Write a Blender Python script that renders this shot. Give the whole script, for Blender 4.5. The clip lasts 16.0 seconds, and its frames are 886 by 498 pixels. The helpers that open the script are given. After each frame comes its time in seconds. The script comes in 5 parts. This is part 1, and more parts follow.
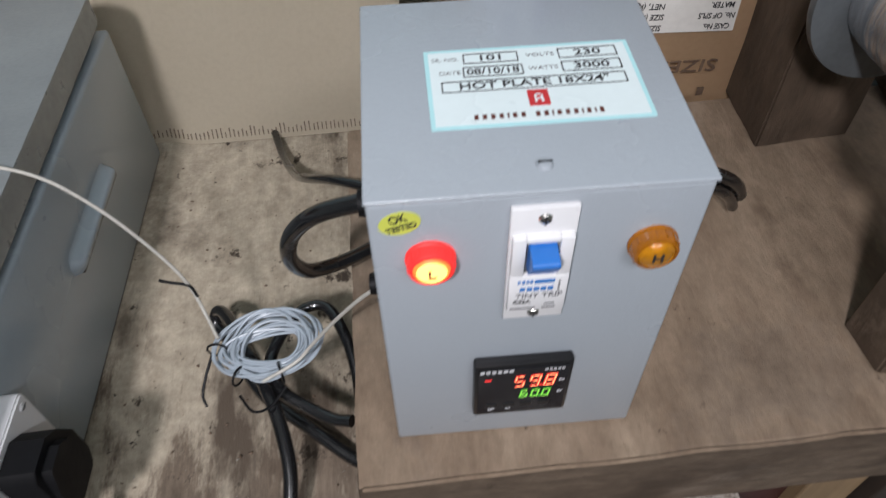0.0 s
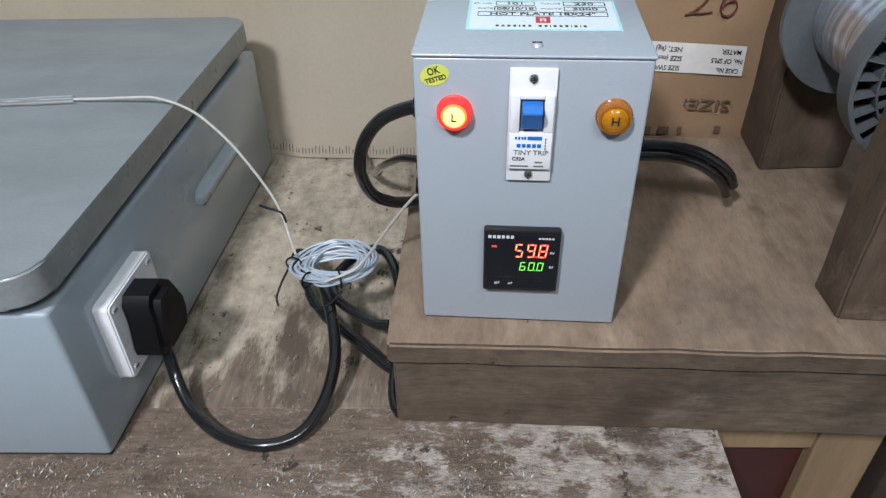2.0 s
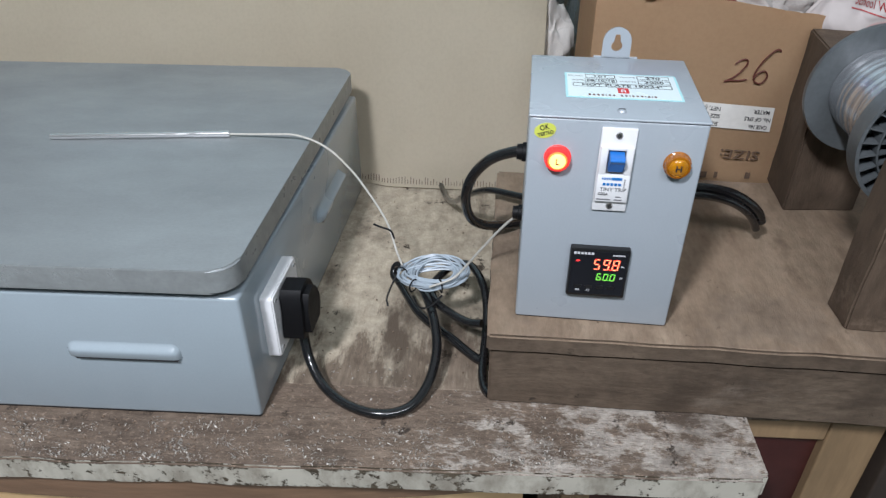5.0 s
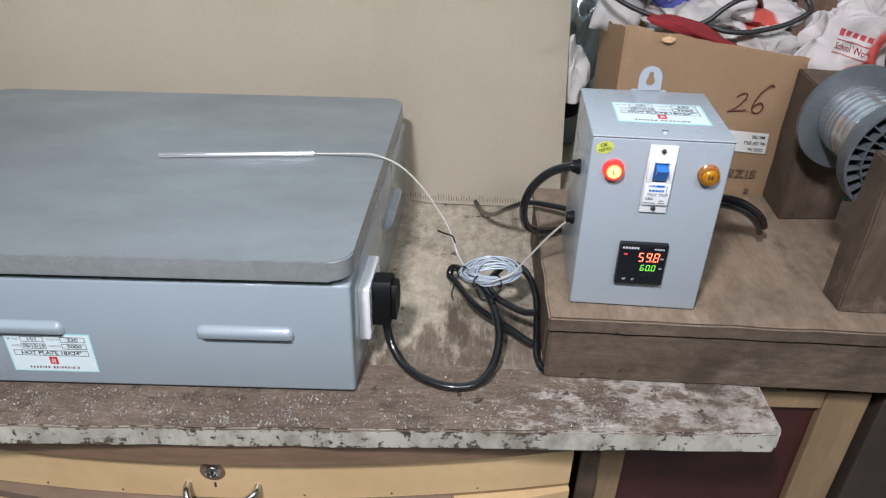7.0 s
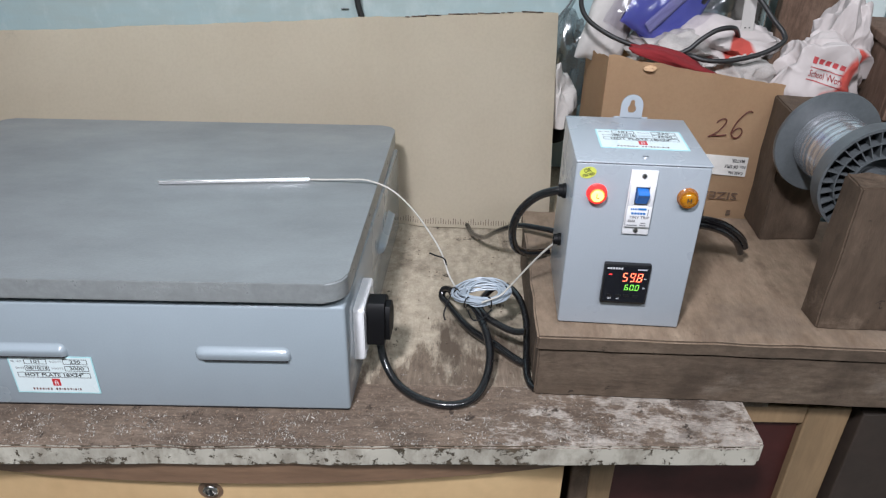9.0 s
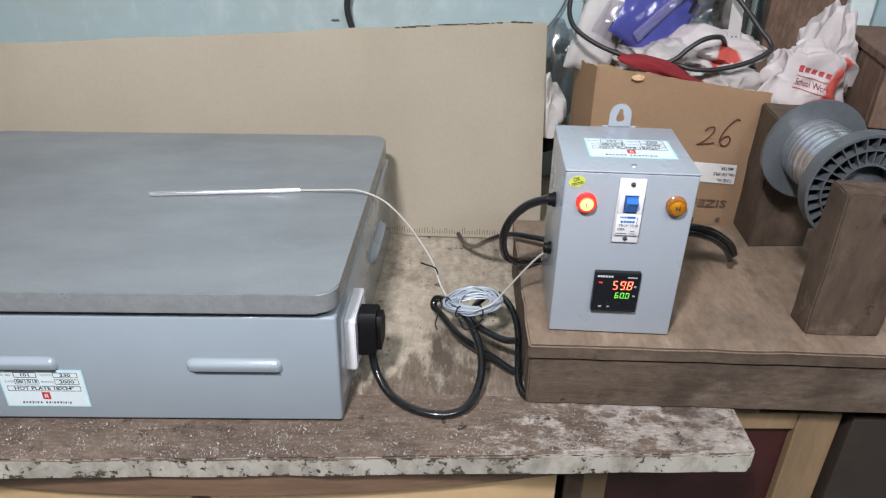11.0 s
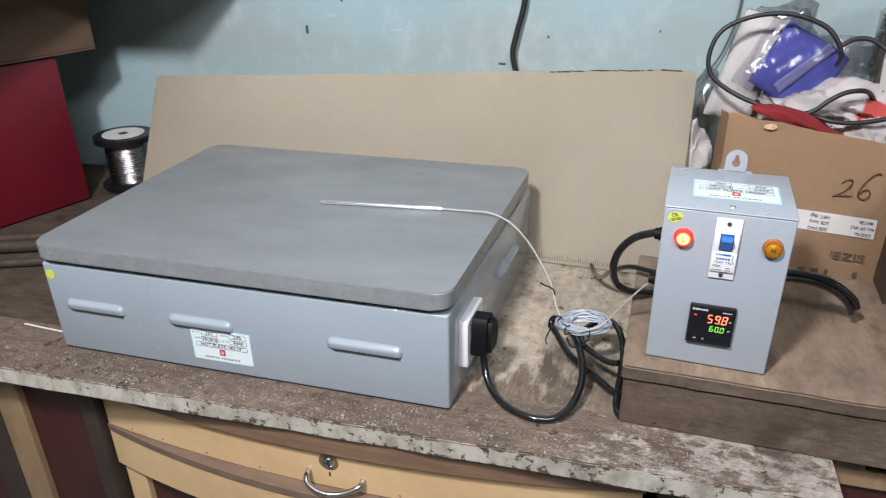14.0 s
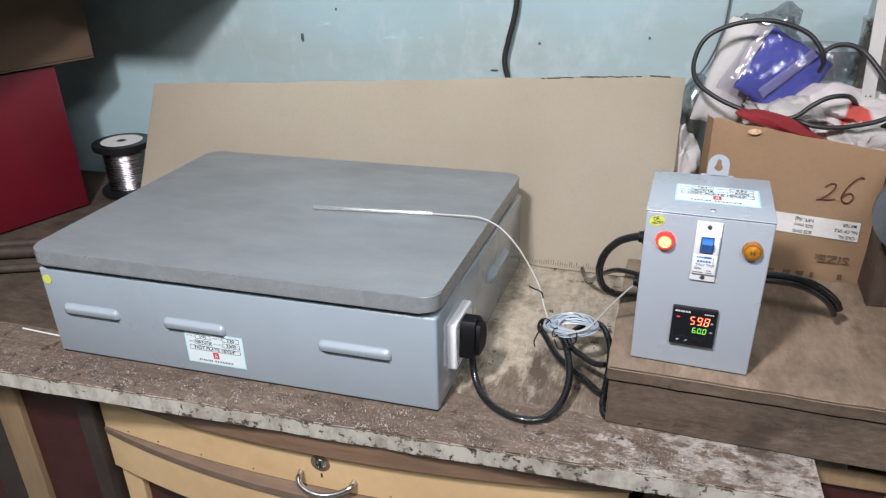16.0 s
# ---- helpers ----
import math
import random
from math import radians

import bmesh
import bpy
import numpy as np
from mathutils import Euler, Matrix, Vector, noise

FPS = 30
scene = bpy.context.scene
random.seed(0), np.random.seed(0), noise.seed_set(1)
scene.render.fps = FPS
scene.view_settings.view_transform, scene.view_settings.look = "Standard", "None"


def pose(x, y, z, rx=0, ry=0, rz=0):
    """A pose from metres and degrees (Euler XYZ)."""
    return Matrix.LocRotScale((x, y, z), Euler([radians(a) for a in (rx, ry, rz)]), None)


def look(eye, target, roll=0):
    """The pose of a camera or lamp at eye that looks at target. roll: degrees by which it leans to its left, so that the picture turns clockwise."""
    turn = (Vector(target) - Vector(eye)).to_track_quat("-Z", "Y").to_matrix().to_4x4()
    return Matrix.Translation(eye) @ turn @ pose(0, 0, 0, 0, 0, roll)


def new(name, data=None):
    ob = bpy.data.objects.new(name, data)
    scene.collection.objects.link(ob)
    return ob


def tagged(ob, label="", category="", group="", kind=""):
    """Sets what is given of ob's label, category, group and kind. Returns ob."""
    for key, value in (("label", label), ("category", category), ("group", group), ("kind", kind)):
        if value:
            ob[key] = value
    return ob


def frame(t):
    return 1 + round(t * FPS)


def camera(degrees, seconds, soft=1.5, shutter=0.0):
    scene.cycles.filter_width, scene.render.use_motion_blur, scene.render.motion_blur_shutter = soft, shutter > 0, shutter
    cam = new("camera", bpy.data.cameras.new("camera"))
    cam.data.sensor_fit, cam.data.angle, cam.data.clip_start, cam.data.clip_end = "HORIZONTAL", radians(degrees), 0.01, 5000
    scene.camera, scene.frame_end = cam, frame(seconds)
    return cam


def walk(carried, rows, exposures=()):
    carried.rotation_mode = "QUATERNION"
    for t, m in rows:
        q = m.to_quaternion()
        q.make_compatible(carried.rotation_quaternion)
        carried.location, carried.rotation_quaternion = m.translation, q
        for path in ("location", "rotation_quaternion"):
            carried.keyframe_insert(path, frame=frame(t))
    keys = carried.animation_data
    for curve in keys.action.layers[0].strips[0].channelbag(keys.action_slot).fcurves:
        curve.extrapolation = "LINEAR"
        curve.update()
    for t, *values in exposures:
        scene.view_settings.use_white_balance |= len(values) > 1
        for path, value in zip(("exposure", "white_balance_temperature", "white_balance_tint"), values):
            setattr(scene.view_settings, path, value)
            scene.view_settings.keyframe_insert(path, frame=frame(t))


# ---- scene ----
cam = camera(64.0, 16.0, soft=1.25, shutter=0.5)
PATH = [
    (0, (0.24, -0.128, 1.277), (0.397, 1.149, -0.254), -1.6),
    (0.5, (0.215, -0.185, 1.268), (0.387, 1.162, -0.201), -2.4),
    (1, (0.209, -0.25, 1.264), (0.338, 1.226, -0.079), -3.6),
    (1.5, (0.237, -0.286, 1.25), (0.276, 1.271, -0.005), -2.0),
    (2, (0.261, -0.325, 1.239), (0.209, 1.271, 0.033), -1.3),
    (2.5, (0.261, -0.35, 1.247), (0.228, 1.264, 0.068), 1.4),
    (3, (0.263, -0.374, 1.257), (0.194, 1.259, 0.105), 1.8),
    (3.5, (0.264, -0.38, 1.269), (0.158, 1.256, 0.122), 1.1),
    (4, (0.261, -0.394, 1.28), (0.162, 1.244, 0.136), 0.9),
    (4.5, (0.237, -0.429, 1.301), (0.094, 1.19, 0.136), -0.2),
    (5, (0.196, -0.45, 1.309), (0.102, 1.196, 0.177), -0.0),
    (7.5, (0.09, -0.596, 1.357), (0.093, 1.108, 0.31), 1.5),
    (8, (0.095, -0.598, 1.36), (0.107, 1.114, 0.328), 1.5),
    (8.5, (0.097, -0.604, 1.363), (0.104, 1.12, 0.349), 1.3),
    (11, (0.1, -0.606, 1.366), (0.128, 1.138, 0.387), 1.1),
    (11.5, (0.103, -0.616, 1.372), (0.112, 1.136, 0.409), 0.6),
    (12, (0.096, -0.629, 1.381), (0.064, 1.138, 0.444), 0.0),
    (12.5, (0.103, -0.642, 1.381), (0.022, 1.121, 0.44), -0.7),
    (13, (0.147, -0.679, 1.389), (-0.159, 1.083, 0.493), 0.1),
    (13.5, (0.187, -0.697, 1.394), (-0.238, 1.041, 0.5), -0.5),
    (14, (0.195, -0.703, 1.393), (-0.297, 1.022, 0.509), -0.9),
    (14.5, (0.212, -0.717, 1.397), (-0.306, 1.01, 0.533), -1.3),
    (15, (0.216, -0.715, 1.398), (-0.306, 1.013, 0.537), -1.6),
    (15.5, (0.22, -0.714, 1.399), (-0.302, 1.013, 0.535), -1.6),
    (16, (0.217, -0.713, 1.398), (-0.284, 1.017, 0.528), -1.2),
]
EXPOSURE = [(0.0, -0.61, 6400, 9), (1.5, -0.52, 6080, 6), (2.0, -0.38, 6060, 6), (3.5, -0.37, 6030, 5), (5.0, -0.33, 6030, 5), (7.5, -0.20, 6150, 8), (8.5, -0.22, 6150, 8), (11.0, -0.16, 6270, 9), (13.0, -0.22, 6380, 10), (14.0, -0.08, 6350, 10), (16.0, -0.06, 6320, 10)]
walk(cam, [(t, look(eye, target, roll)) for t, eye, target, roll in PATH], EXPOSURE)
KEY, FILL = 38.0, 33.0

# ---- world and lights ----
world = bpy.data.worlds.new("room_dark")
scene.world = world
world.use_nodes = True
world.node_tree.nodes["Background"].inputs[0].default_value = (0.75, 0.85, 1.0, 1)
world.node_tree.nodes["Background"].inputs[1].default_value = 0.05


def area_lamp(name, eye, target, sx, sy, watts, colour):
    data = bpy.data.lights.new(name, "AREA")
    data.shape, data.size, data.size_y, data.energy, data.color = "RECTANGLE", sx, sy, watts, colour
    ob = new(name, data)
    ob.matrix_world = look(eye, target)
    return ob


area_lamp("bulb_light", (-0.20, -0.90, 2.15), (-0.05, 0.3, 0.85), 0.14, 0.14, KEY, (1.0, 0.962, 1.005))
area_lamp("tube_light", (0.75, -1.6, 2.7), (0.1, 0.2, 0.8), 1.2, 0.12, FILL, (0.985, 0.965, 1.02))


# ---- materials ----
def ramp_node(nt, stops):
    n = nt.nodes.new("ShaderNodeValToRGB")
    while len(n.color_ramp.elements) < len(stops):
        n.color_ramp.elements.new(0.5)
    for e, (p, c) in zip(n.color_ramp.elements, stops):
        e.position, e.color = p, (*c, 1) if len(c) == 3 else c
    return n


def noise_node(nt, vec, scale, detail=5, rough=0.6, stretch=None):
    if stretch:
        mp = nt.nodes.new("ShaderNodeMapping")
        mp.inputs["Scale"].default_value = stretch
        nt.links.new(vec, mp.inputs["Vector"])
        vec = mp.outputs[0]
    n = nt.nodes.new("ShaderNodeTexNoise")
    n.inputs["Scale"].default_value, n.inputs["Detail"].default_value, n.inputs["Roughness"].default_value = scale, detail, rough
    nt.links.new(vec, n.inputs["Vector"])
    return n.outputs["Fac"]


def mix_node(nt, fac, a, b, mode="MIX"):
    n = nt.nodes.new("ShaderNodeMix")
    n.data_type, n.blend_type = "RGBA", mode
    for sock, v in ((n.inputs[0], fac), (n.inputs[6], a), (n.inputs[7], b)):
        if isinstance(v, (int, float)):
            sock.default_value = v
        elif isinstance(v, tuple):
            sock.default_value = (*v, 1)
        else:
            nt.links.new(v, sock)
    return n.outputs[2]


def spread(nt, value, lo, hi):
    n = nt.nodes.new("ShaderNodeMapRange")
    n.inputs["From Min"].default_value, n.inputs["From Max"].default_value = lo, hi
    nt.links.new(value, n.inputs["Value"])
    return n.outputs[0]


def begin(name):
    m = bpy.data.materials.new(name)
    m.use_nodes = True
    nt = m.node_tree
    co = nt.nodes.new("ShaderNodeTexCoord").outputs["Object"]
    return m, nt, nt.nodes["Principled BSDF"], co


def bumped(nt, p, height, strength, dist=0.002):
    b = nt.nodes.new("ShaderNodeBump")
    b.inputs["Strength"].default_value, b.inputs["Distance"].default_value = strength, dist
    nt.links.new(height, b.inputs["Height"])
    nt.links.new(b.outputs[0], p.inputs["Normal"])


def surface(name, base, rough, metal=0.0, vary=0.25, scale=12.0, fine=180.0, bump=0.15, tint=None, stretch=None, coat=0.0):
    """A plain surface with a soft stain pattern, a fine grain, uneven gloss and a light relief."""
    m, nt, p, co = begin(name)
    big = noise_node(nt, co, scale, 4, 0.6, stretch)
    small = noise_node(nt, co, fine, 3, 0.6, stretch)
    other = tint or tuple(c * (1 - vary) for c in base)
    col = mix_node(nt, spread(nt, big, 0.3, 0.7), base, other)
    dark = tuple(1 - vary * 0.5 for _ in base)
    col = mix_node(nt, spread(nt, small, 0.35, 0.75), col, mix_node(nt, 1.0, col, dark, "MULTIPLY"))
    nt.links.new(col, p.inputs["Base Color"])
    r = nt.nodes.new("ShaderNodeMapRange")
    r.inputs["From Min"].default_value, r.inputs["From Max"].default_value = 0.3, 0.7
    r.inputs["To Min"].default_value, r.inputs["To Max"].default_value = max(0.03, rough - 0.07), min(1, rough + 0.08)
    nt.links.new(big, r.inputs["Value"])
    nt.links.new(r.outputs[0], p.inputs["Roughness"])
    p.inputs["Metallic"].default_value = metal
    p.inputs["Coat Weight"].default_value = coat
    if bump:
        bumped(nt, p, small, bump)
    return m


def glow(name, colour, strength, base=(0.02, 0.02, 0.02)):
    m, nt, p, co = begin(name)
    p.inputs["Base Color"].default_value = (*base, 1)
    p.inputs["Emission Color"].default_value = (*colour, 1)
    p.inputs["Emission Strength"].default_value = strength
    return m


def old_wood(name, dark, light, paint, amount, grain, rough=0.75, spot=9.0, soft=0.08, streak=(1, 1, 1), worn=0.6, grow=None, vein=0.68, pit=0.635, relief=0.0018, grit=0.0, mott=1.0):
    """Worn timber: long grain, grime in blotches and scraps of old paint or putty left on it."""
    m, nt, p, co = begin(name)
    g = noise_node(nt, co, 7, 6, 0.65, grain)
    g2 = noise_node(nt, co, 60, 6, 0.75, grain)
    grime = noise_node(nt, co, 9, 8, 0.7)
    col = mix_node(nt, spread(nt, g, 0.3, 0.7), dark, light)
    col = mix_node(nt, spread(nt, g2, 0.42, 0.66), col, mix_node(nt, 1.0, col, (vein, vein, vein), "MULTIPLY"))
    flakes = noise_node(nt, co, spot, 12, 0.78, streak)
    patch = noise_node(nt, co, spot * 0.22, 5, 0.6)
    wide = nt.nodes.new("ShaderNodeMath")
    wide.operation = "MULTIPLY_ADD"
    nt.links.new(patch, wide.inputs[0])
    wide.inputs[1].default_value = worn
    nt.links.new(flakes, wide.inputs[2])
    mid = 0.5 + 0.5 * worn + 0.12 - amount
    total = wide.outputs[0]
    if grow:
        sep = nt.nodes.new("ShaderNodeSeparateXYZ")
        nt.links.new(co, sep.inputs[0])
        more = nt.nodes.new("ShaderNodeMath")
        more.operation = "MULTIPLY_ADD"
        nt.links.new(spread(nt, sep.outputs[grow[3]], grow[0], grow[1]), more.inputs[0])
        more.inputs[1].default_value = grow[2]
        nt.links.new(total, more.inputs[2])
        total = more.outputs[0]
    mask = spread(nt, total, mid, mid + soft)
    fleck = mix_node(nt, spread(nt, noise_node(nt, co, 90, 6, 0.75), 0.35, 0.7), paint, tuple(c * 0.66 for c in paint))
    col = mix_node(nt, mask, col, fleck)
    col = mix_node(nt, spread(nt, grime, 0.52, 0.75), col, tuple(c * 0.6 for c in dark))
    mottle = noise_node(nt, co, 46, 9, 0.68, tuple(0.6 + 0.4 * min(c, 2.5) for c in grain))
    col = mix_node(nt, spread(nt, mottle, 0.34, 0.66), mix_node(nt, mott, col, (0.78, 0.76, 0.74), "MULTIPLY"), mix_node(nt, mott, col, (1.17, 1.17, 1.17), "MULTIPLY"))
    smear = noise_node(nt, co, 15, 7, 0.62, tuple(0.35 + 0.35 * min(c, 3.0) for c in grain))
    col = mix_node(nt, spread(nt, smear, 0.57, 0.70), col, tuple(c * 0.72 for c in dark))
    speck = noise_node(nt, co, 38, 9, 0.74, (1, 0.7, 1))
    col = mix_node(nt, spread(nt, speck, pit, pit + 0.045), col, tuple(c * 0.4 for c in dark))
    if grit:
        dust = noise_node(nt, co, 210, 7, 0.75)
        col = mix_node(nt, spread(nt, dust, 0.55, 0.66), col, mix_node(nt, grit, col, tuple(c * 2.1 for c in light)))
    nt.links.new(col, p.inputs["Base Color"])
    p.inputs["Roughness"].default_value = rough
    p.inputs["Specular IOR Level"].default_value = 0.3
    h = nt.nodes.new("ShaderNodeMath")
    h.operation = "ADD"
    nt.links.new(g2, h.inputs[0])
    nt.links.new(flakes, h.inputs[1])
    bumped(nt, p, h.outputs[0], 0.6, relief)
    return m


def peeling_paint():
    """Old off-white gloss on a plank edge: short upright chips through to dark wood, dirt runs, ragged rims."""
    m, nt, p, co = begin("peeling_white_edge")
    chips = noise_node(nt, co, 90, 8, 0.74, (0.85, 1.0, 0.8))
    zone = noise_node(nt, co, 7, 3, 0.5)
    sep = nt.nodes.new("ShaderNodeSeparateXYZ")
    nt.links.new(co, sep.inputs[0])
    def fma(a, k, c):
        n = nt.nodes.new("ShaderNodeMath")
        n.operation = "MULTIPLY_ADD"
        nt.links.new(a, n.inputs[0])
        n.inputs[1].default_value = k
        nt.links.new(c, n.inputs[2])
        return n.outputs[0]
    rim = fma(spread(nt, sep.outputs["Z"], 0.7945, 0.8), 0.10, chips)
    rim = fma(spread(nt, sep.outputs["Z"], 0.779, 0.7735), 0.07, rim)
    rim = fma(zone, 0.30, rim)
    bare = spread(nt, rim, 0.742, 0.760)
    dirt = noise_node(nt, co, 30, 7, 0.68, (1.2, 1, 0.6))
    col = mix_node(nt, spread(nt, zone, 0.35, 0.65), (0.51, 0.485, 0.41), (0.41, 0.385, 0.325))
    col = mix_node(nt, spread(nt, dirt, 0.44, 0.70), col, (0.22, 0.195, 0.155))
    col = mix_node(nt, bare, col, mix_node(nt, spread(nt, dirt, 0.4, 0.6), (0.045, 0.035, 0.022), (0.10, 0.078, 0.052)))
    nt.links.new(col, p.inputs["Base Color"])
    p.inputs["Roughness"].default_value = 0.55
    n = nt.nodes.new("ShaderNodeMath")
    n.operation = "SUBTRACT"
    n.inputs[0].default_value = 1.0
    nt.links.new(bare, n.inputs[1])
    bumped(nt, p, n.outputs[0], 0.8, 0.001)
    return m


M = {}
M["grey_paint"] = surface("grey_powder_paint", (0.303, 0.352, 0.386), 0.22, 0.0, 0.07, 6, 420, 0.06, coat=0.4)
M["box_paint"] = surface("light_grey_paint", (0.333, 0.367, 0.402), 0.30, 0.0, 0.05, 8, 420, 0.10, coat=0.2)
M["plate"] = surface("ground_cast_plate", (0.258, 0.276, 0.282), 0.40, 0.2, 0.2, 7, 240, 0.12, stretch=(1, 2, 1))
# edge colour raised above the plate's for the light it catches
M["plate_edge"] = surface("raw_edge_lit_brighter", (0.320, 0.340, 0.342), 0.32, 0.3, 0.20, 70, 200, 0.2)
M["bench_back"] = old_wood("worn_plywood", (0.138, 0.105, 0.077), (0.228, 0.179, 0.135), (0.48, 0.415, 0.32), 0.085, (3.5, 0.5, 1.0), spot=22, soft=0.11, worn=0.9, streak=(1.9, 0.45, 1), grow=(0.06, 0.26, 0.34, "Y"), pit=0.605, relief=0.003)
M["bench_front"] = old_wood("grimy_plank", (0.112, 0.083, 0.063), (0.205, 0.156, 0.118), (0.47, 0.425, 0.375), -0.03, (0.7, 3.0, 3.0), spot=56, soft=0.085, streak=(0.55, 1, 1), worn=0.55, grow=(0.04, 0.30, 0.21, "X"), pit=0.585, relief=0.004, grit=0.6)
M["bench_far"] = old_wood("dark_oiled_board", (0.060, 0.044, 0.031), (0.115, 0.086, 0.062), (0.2, 0.16, 0.12), 0.0, (0.6, 3, 3), spot=24, soft=0.2)
M["edge_paint"] = peeling_paint()
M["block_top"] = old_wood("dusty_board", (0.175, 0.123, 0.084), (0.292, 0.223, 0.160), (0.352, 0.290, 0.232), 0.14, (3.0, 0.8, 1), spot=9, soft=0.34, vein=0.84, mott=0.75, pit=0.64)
# platform sides: shade on the upright faces is worked into this darker colour
M["block_side"] = old_wood("shade_darkened_timber", (0.086, 0.062, 0.044), (0.148, 0.111, 0.080), (0.24, 0.20, 0.165), 0.05, (0.8, 2.0, 2.4), spot=16, soft=0.3, streak=(0.5, 1, 1), mott=0.8, pit=0.62)
M["post_wood"] = old_wood("dusty_dark_post", (0.061, 0.042, 0.029), (0.122, 0.087, 0.061), (0.25, 0.19, 0.14), 0.07, (3, 2.2, 0.6), spot=14, soft=0.22, vein=0.84, mott=0.7)
M["crate_wood"] = old_wood("brown_crate_wood", (0.13, 0.08, 0.055), (0.19, 0.125, 0.09), (0.24, 0.18, 0.14), 0.0, (3, 3, 0.6), spot=20, soft=0.3)
M["cream"] = surface("cream_laminate", (0.66, 0.47, 0.25), 0.42, 0, 0.16, 5, 60, 0.04, tint=(0.55, 0.37, 0.19))
M["tan"] = surface("tan_stained_wood", (0.305, 0.205, 0.112), 0.5, 0, 0.3, 7, 50, 0.1, stretch=(4, 4, 0.6))
M["moulding"] = surface("brown_moulding", (0.245, 0.150, 0.092), 0.32, 0, 0.4, 9, 70, 0.15, stretch=(0.5, 3, 3))
M["strip"] = surface("walnut_strip", (0.215, 0.150, 0.105), 0.5, 0, 0.4, 9, 60, 0.12, stretch=(0.6, 3, 3))
M["maroon"] = surface("maroon_panel", (0.066, 0.018, 0.016), 0.4, 0, 0.4, 6, 60, 0.1)
M["dark_wood"] = surface("dark_carcass_wood", (0.050, 0.036, 0.028), 0.6, 0, 0.4, 8, 60, 0.15)
M["chrome"] = surface("worn_steel", (0.62, 0.61, 0.58), 0.22, 1.0, 0.15, 30, 260, 0.05)
M["bright_wire"] = surface("bright_wire", (0.82, 0.84, 0.88), 0.20, 0.82, 0.5, 420, 900, 0.10, stretch=(0.04, 0.04, 1))
M["shaving"] = surface("bright_shaving", (0.40, 0.37, 0.33), 0.5, 0.6, 0.2, 60, 300, 0.1)
M["white_plastic"] = surface("white_plastic", (0.74, 0.74, 0.75), 0.3, 0, 0.05, 20, 200, 0.02)
M["black_rubber"] = surface("black_rubber", (0.005, 0.005, 0.006), 0.58, 0, 0.3, 30, 300, 0.06)
M["black_rubber"].node_tree.nodes["Principled BSDF"].inputs["Specular IOR Level"].default_value = 0.22
M["black_cable"] = surface("black_cable", (0.009, 0.009, 0.010), 0.22, 0, 0.3, 40, 400, 0.04, coat=0.7)
M["dull_cable"] = surface("dusty_black_cable", (0.016, 0.016, 0.016), 0.5, 0, 0.3, 40, 400, 0.05)
M["black_gloss"] = surface("black_panel", (0.008, 0.009, 0.013), 0.12, 0, 0.2, 30, 300, 0.0)
M["black_bezel"] = surface("black_bezel", (0.009, 0.009, 0.010), 0.35, 0, 0.2, 30, 300, 0.03)
M["blue"] = surface("blue_lever", (0.03, 0.17, 0.55), 0.3, 0, 0.1, 40, 300, 0.0)
M["blue_ink"] = surface("blue_ink", (0.01, 0.16, 0.5), 0.5, 0, 0.1, 40, 300, 0.0)
M["ink"] = surface("black_ink", (0.02, 0.02, 0.022), 0.6, 0, 0.2, 40, 300, 0.0)
M["grey_ink"] = surface("grey_ink", (0.16, 0.16, 0.17), 0.6, 0, 0.2, 40, 300, 0.0)
M["brown_ink"] = surface("brown_marker", (0.11, 0.022, 0.012), 0.6, 0, 0.3, 80, 400, 0.0)
M["faded_stencil"] = surface("faded_stencil_ink", (0.150, 0.095, 0.062), 0.7, 0, 0.4, 60, 300, 0.0)
M["red_ink"] = surface("red_ink", (0.52, 0.025, 0.03), 0.5, 0, 0.1, 40, 300, 0.0)
M["white_ink"] = surface("white_print", (0.6, 0.6, 0.62), 0.5, 0, 0.1, 40, 300, 0.0)
M["label_blue"] = surface("pale_blue_foil", (0.42, 0.70, 0.73), 0.22, 0, 0.05, 20, 200, 0.0)
M["label"] = surface("pale_label_paper", (0.68, 0.77, 0.78), 0.25, 0, 0.06, 14, 200, 0.02)
M["label_white"] = surface("scuffed_white_paper", (0.70, 0.68, 0.64), 0.6, 0, 0.14, 30, 200, 0.08)
M["yellow"] = surface("yellow_green_sticker", (0.58, 0.62, 0.10), 0.4, 0, 0.06, 40, 200, 0.0)
M["red_lens"] = surface("red_lens", (0.75, 0.02, 0.02), 0.15, 0, 0.05, 60, 300, 0.0)
M["amber_lens"] = surface("amber_lens", (0.62, 0.25, 0.006), 0.12, 0, 0.45, 160, 300, 0.0, coat=0.6)
M["amber_dark"] = surface("deep_amber_rim", (0.36, 0.12, 0.004), 0.12, 0, 0.3, 160, 300, 0.0, coat=0.6)
M["red_rim_glow"] = glow("lit_red_rim", (1.0, 0.035, 0.03), 0.95, (0.5, 0.02, 0.02))
M["red_glow"] = glow("lit_lens_edge", (1.0, 0.16, 0.03), 2.6, (0.5, 0.1, 0.02))
M["neon"] = glow("lit_lens_core", (1.0, 0.60, 0.17), 3.6, (0.5, 0.1, 0.02))
M["digit_red"] = glow("red_digit", (1.0, 0.02, 0.012), 1.6)
M["digit_green"] = glow("green_digit", (0.10, 0.85, 0.03), 0.9)
M["digit_red_core"] = glow("red_digit_core", (1.0, 0.32, 0.14), 4.2)
M["digit_green_core"] = glow("green_digit_core", (0.5, 1.0, 0.14), 1.6)
M["led_red"] = glow("red_led", (1.0, 0.03, 0.03), 2.0)
M["grey_lead"] = surface("pale_blue_grey_lead", (0.38, 0.435, 0.49), 0.38, 0, 0.15, 60, 500, 0.05)
